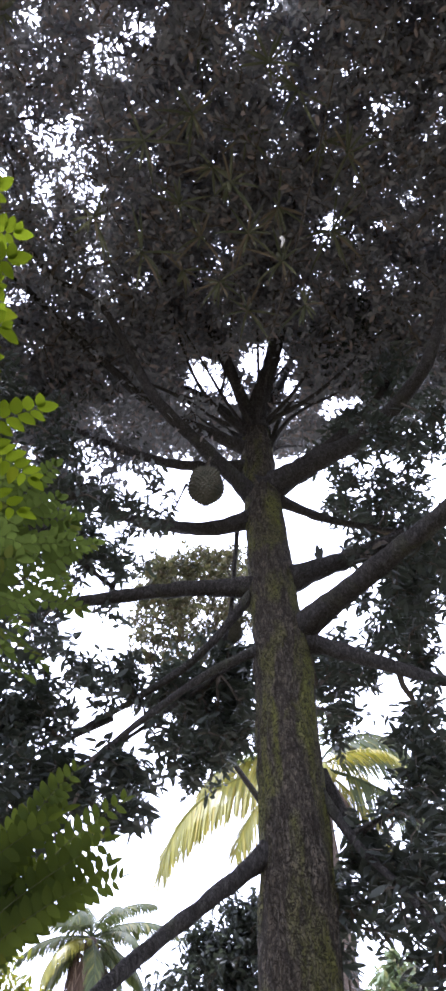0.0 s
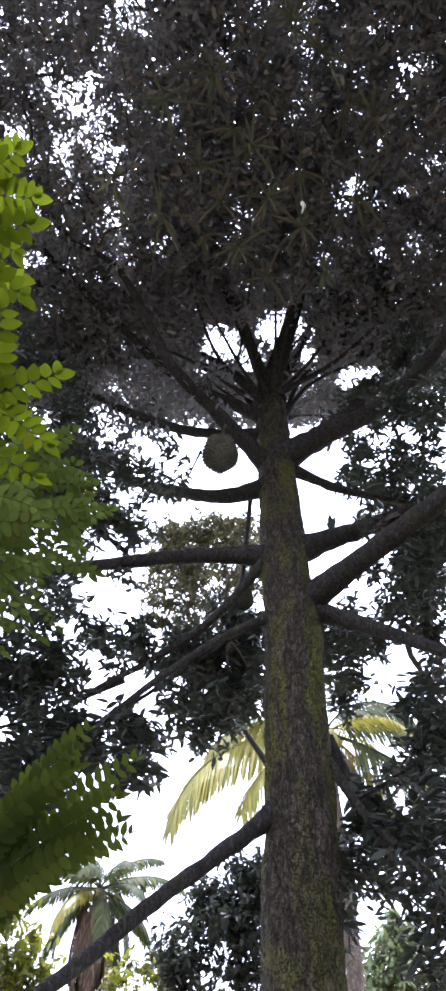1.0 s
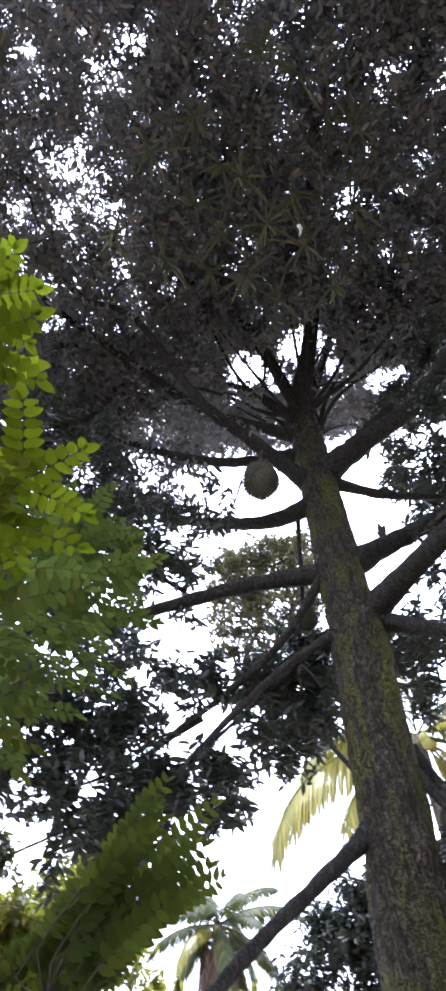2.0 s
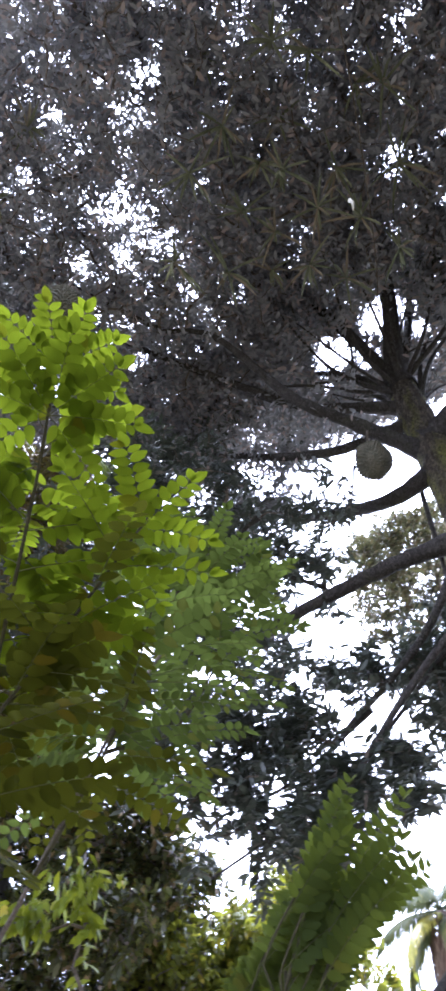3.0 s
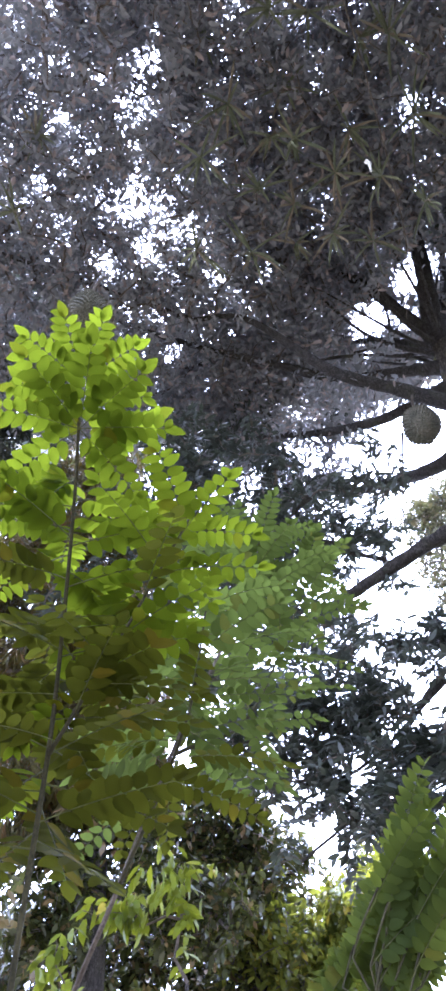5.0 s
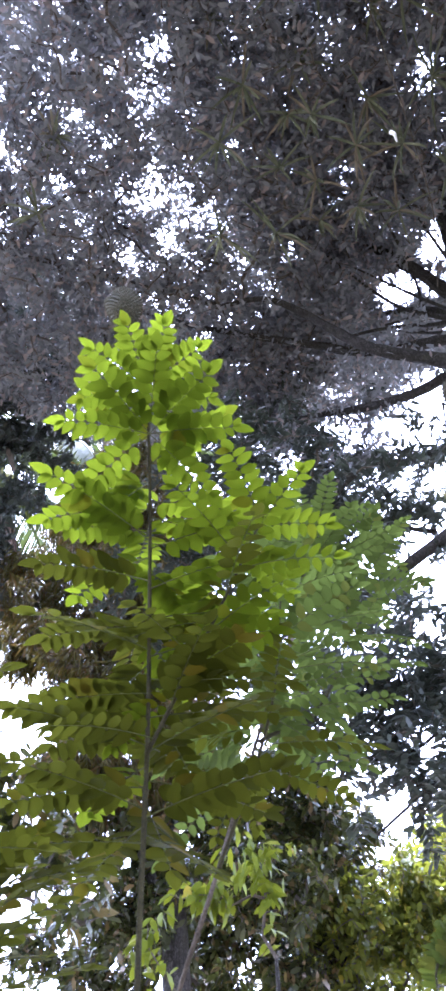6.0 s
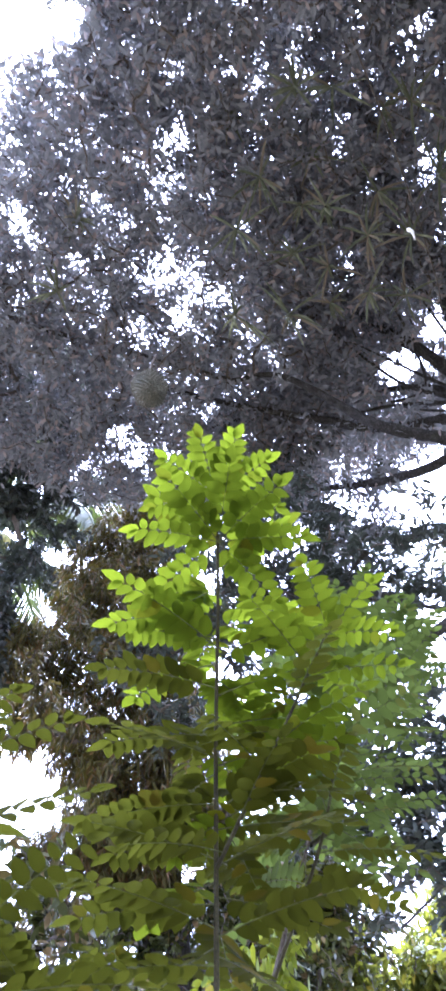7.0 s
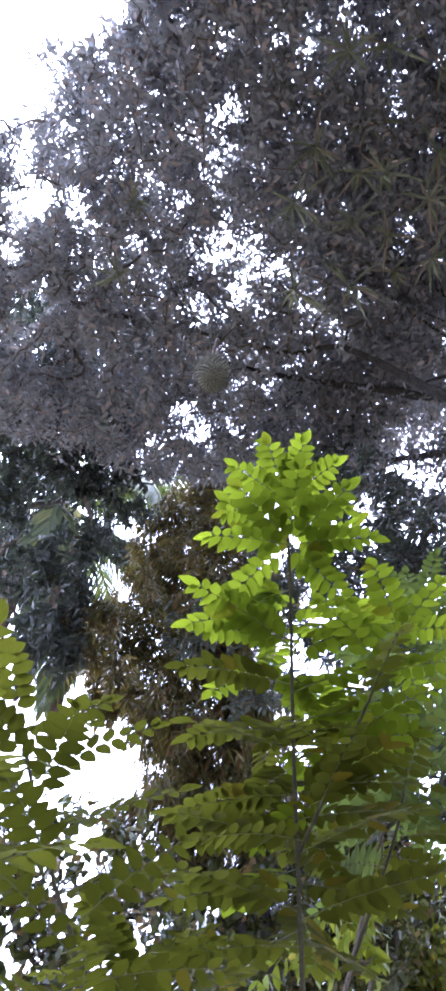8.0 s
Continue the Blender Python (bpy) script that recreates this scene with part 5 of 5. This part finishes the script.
leafy_tree("bronze_tree", (-3.7, 4.1, 0), [(-3.7, 4.1, 3.4), (-3.8, 4.0, 5.4), (-3.9, 3.8, 7.6), (-4.0, 3.7, 9.2)], 0.13,
           [[(-3.7, 4.1, 3.6), (-4.1, 3.6, 5.0)], [(-3.8, 4.0, 5.0), (-4.7, 3.2, 6.4)], [(-3.9, 3.8, 6.5), (-3.6, 3.9, 7.4)]],
           BRONZE + BRONZE_LOW, BROWN_LEAF, "slim tree with drooping bronze and olive foliage", "tree", 32, 560, 23, 0.135, 0.14, 1.0)
leafy_tree("olive_tree", (0.9, 9.4, 0), [(0.85, 9.3, 4), (0.7, 9.0, 6.5), (0.1, 8, 8.6)], 0.13,
           [[(0.7, 9, 6.5), (-0.4, 8, 7.6)]],
           OLIVE, OLIVE_LEAF, "olive-green tree standing behind the durian", "tree", 33, 420, 16, 0.08, 0.42, 0.2)
leafy_tree("broadleaf_bush", (-3.3, 5.9, 0), [(-3.3, 5.9, 2), (-3.3, 5.7, 4.2)], 0.09,
           [[(-3.3, 5.9, 2), (-2.6, 6.3, 3.6)], [(-3.3, 5.9, 2), (-4.4, 5.4, 3.8)]],
           DARK_BUSH + THICKET + LOW_WEST + LOW_FRINGE, UNDERSTORY_LEAF, "dark brownish-green bush with dense fine foliage", "bush", 34, 430, 15, 0.1, 0.4, 0.2, singles=150)
leafy_tree("thicket_bush", (-3.2, 1.6, 0), [(-3.2, 1.6, 1.2), (-3.15, 1.65, 2.8)], 0.05,
           [[(-3.2, 1.6, 1.2), (-3.0, 2.2, 2.6)], [(-3.2, 1.6, 1.2), (-3.4, 1.2, 2.6)]],
           UNDER_WEST, UNDERSTORY_LEAF, "dark olive thicket of small leaves behind the young trees", "bush", 41, 420, 14, 0.075, 0.45, 0.2)
leafy_tree("sunlit_bush", (-3.0, 8.2, 0), [(-3.0, 8.0, 1.6), (-3.0, 7.8, 3.8)], 0.08,
           [[(-3.0, 8.0, 1.6), (-2.2, 8.0, 3.6)], [(-3.0, 8.0, 1.6), (-4.2, 7.2, 3.8)]],
           SUNLIT_BUSH + SUNLIT_WEST + CORNER, BUSH_LEAF, "leafy bush with glossy sunlit leaves", "bush", 35, 330, 14, 0.1, 0.42, 0.25, singles=150)
# the leaf colour carries the shade behind the trunk
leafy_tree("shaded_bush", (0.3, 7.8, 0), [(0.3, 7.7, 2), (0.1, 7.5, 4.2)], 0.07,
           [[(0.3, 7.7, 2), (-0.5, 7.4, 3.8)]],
           BEHIND_TRUNK, SHADE_TONED_LEAF, "dark bush in the shade behind the durian trunk", "bush", 37, 720, 16, 0.085, 0.4, 0.15)
leafy_tree("lime_shrub", (-2.3, 3.2, 0), [(-2.3, 3.2, 1.6), (-2.25, 3.2, 2.9)], 0.03,
           [[(-2.3, 3.2, 1.6), (-2.6, 3.0, 2.7)]],
           SPRAYS, LIME_LEAF, "slight shrub with hanging lime-green leaves", "shrub", 38, 110, 10, 0.105, 0.42, 0.9, singles=200)
# tree out of view, added to keep light off the trunk's right side
leafy_tree("laurel_tree", (3.6, 3.4, 0), [(3.6, 3.4, 1.5), (3.4, 3.3, 3.2), (3.2, 3.2, 4.6)], 0.12,
           [[(3.6, 3.4, 1.5), (2.9, 3.0, 2.8)], [(3.4, 3.3, 3.2), (2.7, 3.6, 4.2)]],
           [(2.7, 3.0, 2.4, 0.8), (2.7, 3.4, 3.6, 0.8), (3.2, 3.0, 4.6, 0.8), (3.2, 2.4, 3.2, 0.9), (3.0, 4.2, 3.0, 0.9), (3.2, 2.2, 1.8, 0.7), (3.0, 3.2, 5.6, 0.8), (3.2, 3.6, 6.6, 0.8), (2.9, 4.6, 4.6, 0.8), (3.4, 4.8, 5.8, 0.9), (4.2, 3.0, 6.0, 1.3), (4.2, 1.5, 6.5, 1.3), (4.4, 3.0, 7.6, 1.3), (4.2, 0.5, 5.0, 1.2), (4.4, 5.8, 4.0, 1.1), (4.8, 5.0, 7.0, 1.3), (4.6, 6.2, 5.6, 1.2)],
           SHADE_LEAF, "unseen dense tree added to block light from the right", "tree", 39, 55, 15, 0.22, 0.42)
# unseen trees added behind and beside the camera to block light
blocker = leafy_tree("grove_tree", (3.9, -0.4, 0), [(3.9, -0.4, 1.6), (3.8, -0.3, 3.4), (3.6, -0.2, 5.2)], 0.14,
           [[(3.9, -0.4, 1.6), (3.0, -0.2, 3.0)], [(3.8, -0.3, 3.4), (3.2, 0.6, 4.6)]],
           [(3.2, 0.0, 2.6, 1.0), (3.2, 0.6, 4.0, 1.0), (3.4, -1.0, 3.6, 1.1), (3.4, 1.2, 2.8, 0.9), (3.6, -0.4, 5.2, 1.1), (3.4, -0.8, 1.8, 0.8), (3.6, 0.3, 6.6, 1.1), (3.4, -1.0, 6.8, 1.0)],
           SHADE_LEAF, "unseen dense tree added round the clearing to block light", "tree", 40, 70, 15, 0.25, 0.42, group="trees round the clearing")
copy_thing(blocker, pose(3.4, -4.2, 0, 0, 0, 250))
copy_thing(blocker, pose(0.8, -6.0, 0, 0, 0, 160))
copy_thing(blocker, pose(-2.4, -5.6, 0, 0, 0, 75))
copy_thing(blocker, pose(-4.9, -3.9, 0, 0, 0, 20))
copy_thing(blocker, pose(-6.4, -2.2, 0, 0, 0, 300))
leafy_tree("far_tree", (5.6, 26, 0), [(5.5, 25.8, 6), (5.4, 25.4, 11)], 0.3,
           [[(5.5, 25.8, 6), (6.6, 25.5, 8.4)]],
           FAR, FAR_WOOD, "conical tree far beyond the durian, haze in its leaf colour", "tree", 36, 40, 14, 0.32, 0.4, thin=0.008, run=0.6)


# ---- small things in the crown ----
def perched_fern(at, reach, seed):
    """A tuft of long strap leaves hanging from a bough."""
    rng = np.random.default_rng(seed)
    fern = thing("perched_fern", at, "tuft of long olive strap leaves hanging in the crown", "fern", "ferns in the crown")
    stretch = rng.uniform(0.6, 1.25, 13)
    for k in range(13):
        az, el, n = 360 * rng.random(), rng.uniform(-65, 35), 7
        out = np.array([-math.sin(radians(az)), math.cos(radians(az)), 0.0])
        p, ang, line, ways = np.array(at, float), radians(el), [], []
        for _ in range(n):
            w = out * math.cos(ang) + np.array([0, 0, math.sin(ang)])
            line.append(p.copy())
            ways.append(w)
            p = p + w * reach * stretch[k] / (n - 1)
            ang -= radians(rng.uniform(6, 14))
        line = np.array(line)
        edge = unit(np.cross(np.array(ways), np.array([0, 0, 1.0]))) * (0.0105 * np.sin(np.pi * np.linspace(0.2, 0.98, n)))[:, None]
        lift = np.array([0, 0, 0.006])
        v = np.stack([line - edge + lift, line, line + edge + lift], 1).reshape(-1, 3)
        f = np.array([q for i in range(n - 1) for q in ((3 * i, 3 * i + 3, 3 * i + 4, 3 * i + 1), (3 * i + 1, 3 * i + 4, 3 * i + 5, 3 * i + 2))])
        part("strap_leaf", mesh_of("strap_leaf", v, quads_to_tris(f), FERN_LEAF, True), fern)
    return fern


FERNS = [
    (-0.17, 0.53, 8.03), (0.34, 0.64, 7.72), (0.58, 0.85, 7.93), (-0.23, 0.98, 7.72), (0.19, 1.17, 7.94), (0.82, 1.2, 7.87),
    (0.98, 1.26, 7.72), (-0.59, 1.12, 7.48), (-0.08, 1.34, 7.66), (0.06, 1.42, 7.5), (0.46, 1.68, 7.79), (0.91, 1.84, 7.69),
    (-0.35, 1.59, 7.57), (-0.18, 1.83, 7.5), (0.2, 1.77, 7.39), (0.48, 1.99, 7.39), (-0.34, 2.15, 7.61), (-0.03, 2.13, 7.29),
    (0.21, 2.47, 7.53), (-0.65, 1.92, 7.39), (0.66, 2.25, 7.12), (-1.59, 0.33, 7.81), (-2.05, 0.62, 7.57), (-1.02, 1.67, 7.47),
]
for k, at in enumerate(FERNS):
    perched_fern(at, 0.26 + 0.03 * (k % 4), 50 + k)

def bough_sprout(at, seed):
    """A few short leaves growing straight out of a bough."""
    rng = np.random.default_rng(seed)
    sprout = thing("bough_sprout", at, "small sprout of dark upright leaves on a bough", "sprout", "sprouts on the bough")
    for k in range(4):
        a = 2 * math.pi * rng.random()
        lean = rng.uniform(0.2, 0.7)
        axis = unit(np.array([[lean * math.cos(a), lean * math.sin(a), 1.0]]))
        facing = unit(np.cross(axis, rng.normal(size=(1, 3))))
        size = np.array([rng.uniform(0.07, 0.12)])
        v, f = blades(np.array([at], float), axis, facing, size, size * 0.42, np.array([0.1]), rng)
        part("leaf", mesh_of("leaf", v, f, SHADE_TONED_LEAF), sprout)
    return sprout


for k, at in enumerate(((0.66, 3.31, 5.28), (0.81, 3.18, 5.24), (0.95, 3.04, 5.19))):
    bough_sprout(at, 90 + k)

vine = thing("hanging_vine", (0.52, 2.13, 7.34), "thin bare vine strung through the crown", "vine")
v, f, m, _ = tube_mesh("vine_stem", [(0.84, 0.64, 7.79), (0.75, 1.16, 7.66), (0.64, 1.65, 7.5), (0.52, 2.13, 7.34), (0.4, 2.56, 7.28), (0.14, 3.04, 7.15)], 0.006, 0.005, TWIG, 6, 0.08)
part("vine_stem", mesh_of("vine_stem", v, f, TWIG, True), vine)
dead = thing("dead_leaf", (0.37, 1.44, 6.16), "pale dry leaf curled up and caught under the crown", "leaf")
v, f, m, _ = tube_mesh("curled_blade", [(0.37, 1.44, 6.22), (0.375, 1.43, 6.14), (0.36, 1.45, 6.07)], 0.014, 0.006, DEAD, 8, 0.02, 0.3)
part("curled_blade", mesh_of("curled_blade", v, f, DEAD, True), dead)
v, f, m, _ = tube_mesh("thread", [(0.37, 1.44, 6.2), (0.4, 1.45, 7.2), (0.5, 1.5, 8.2)], 0.0015, 0.0015, TWIG, 4, 0.2, 0.0)
part("thread", mesh_of("thread", v, f, TWIG), dead)
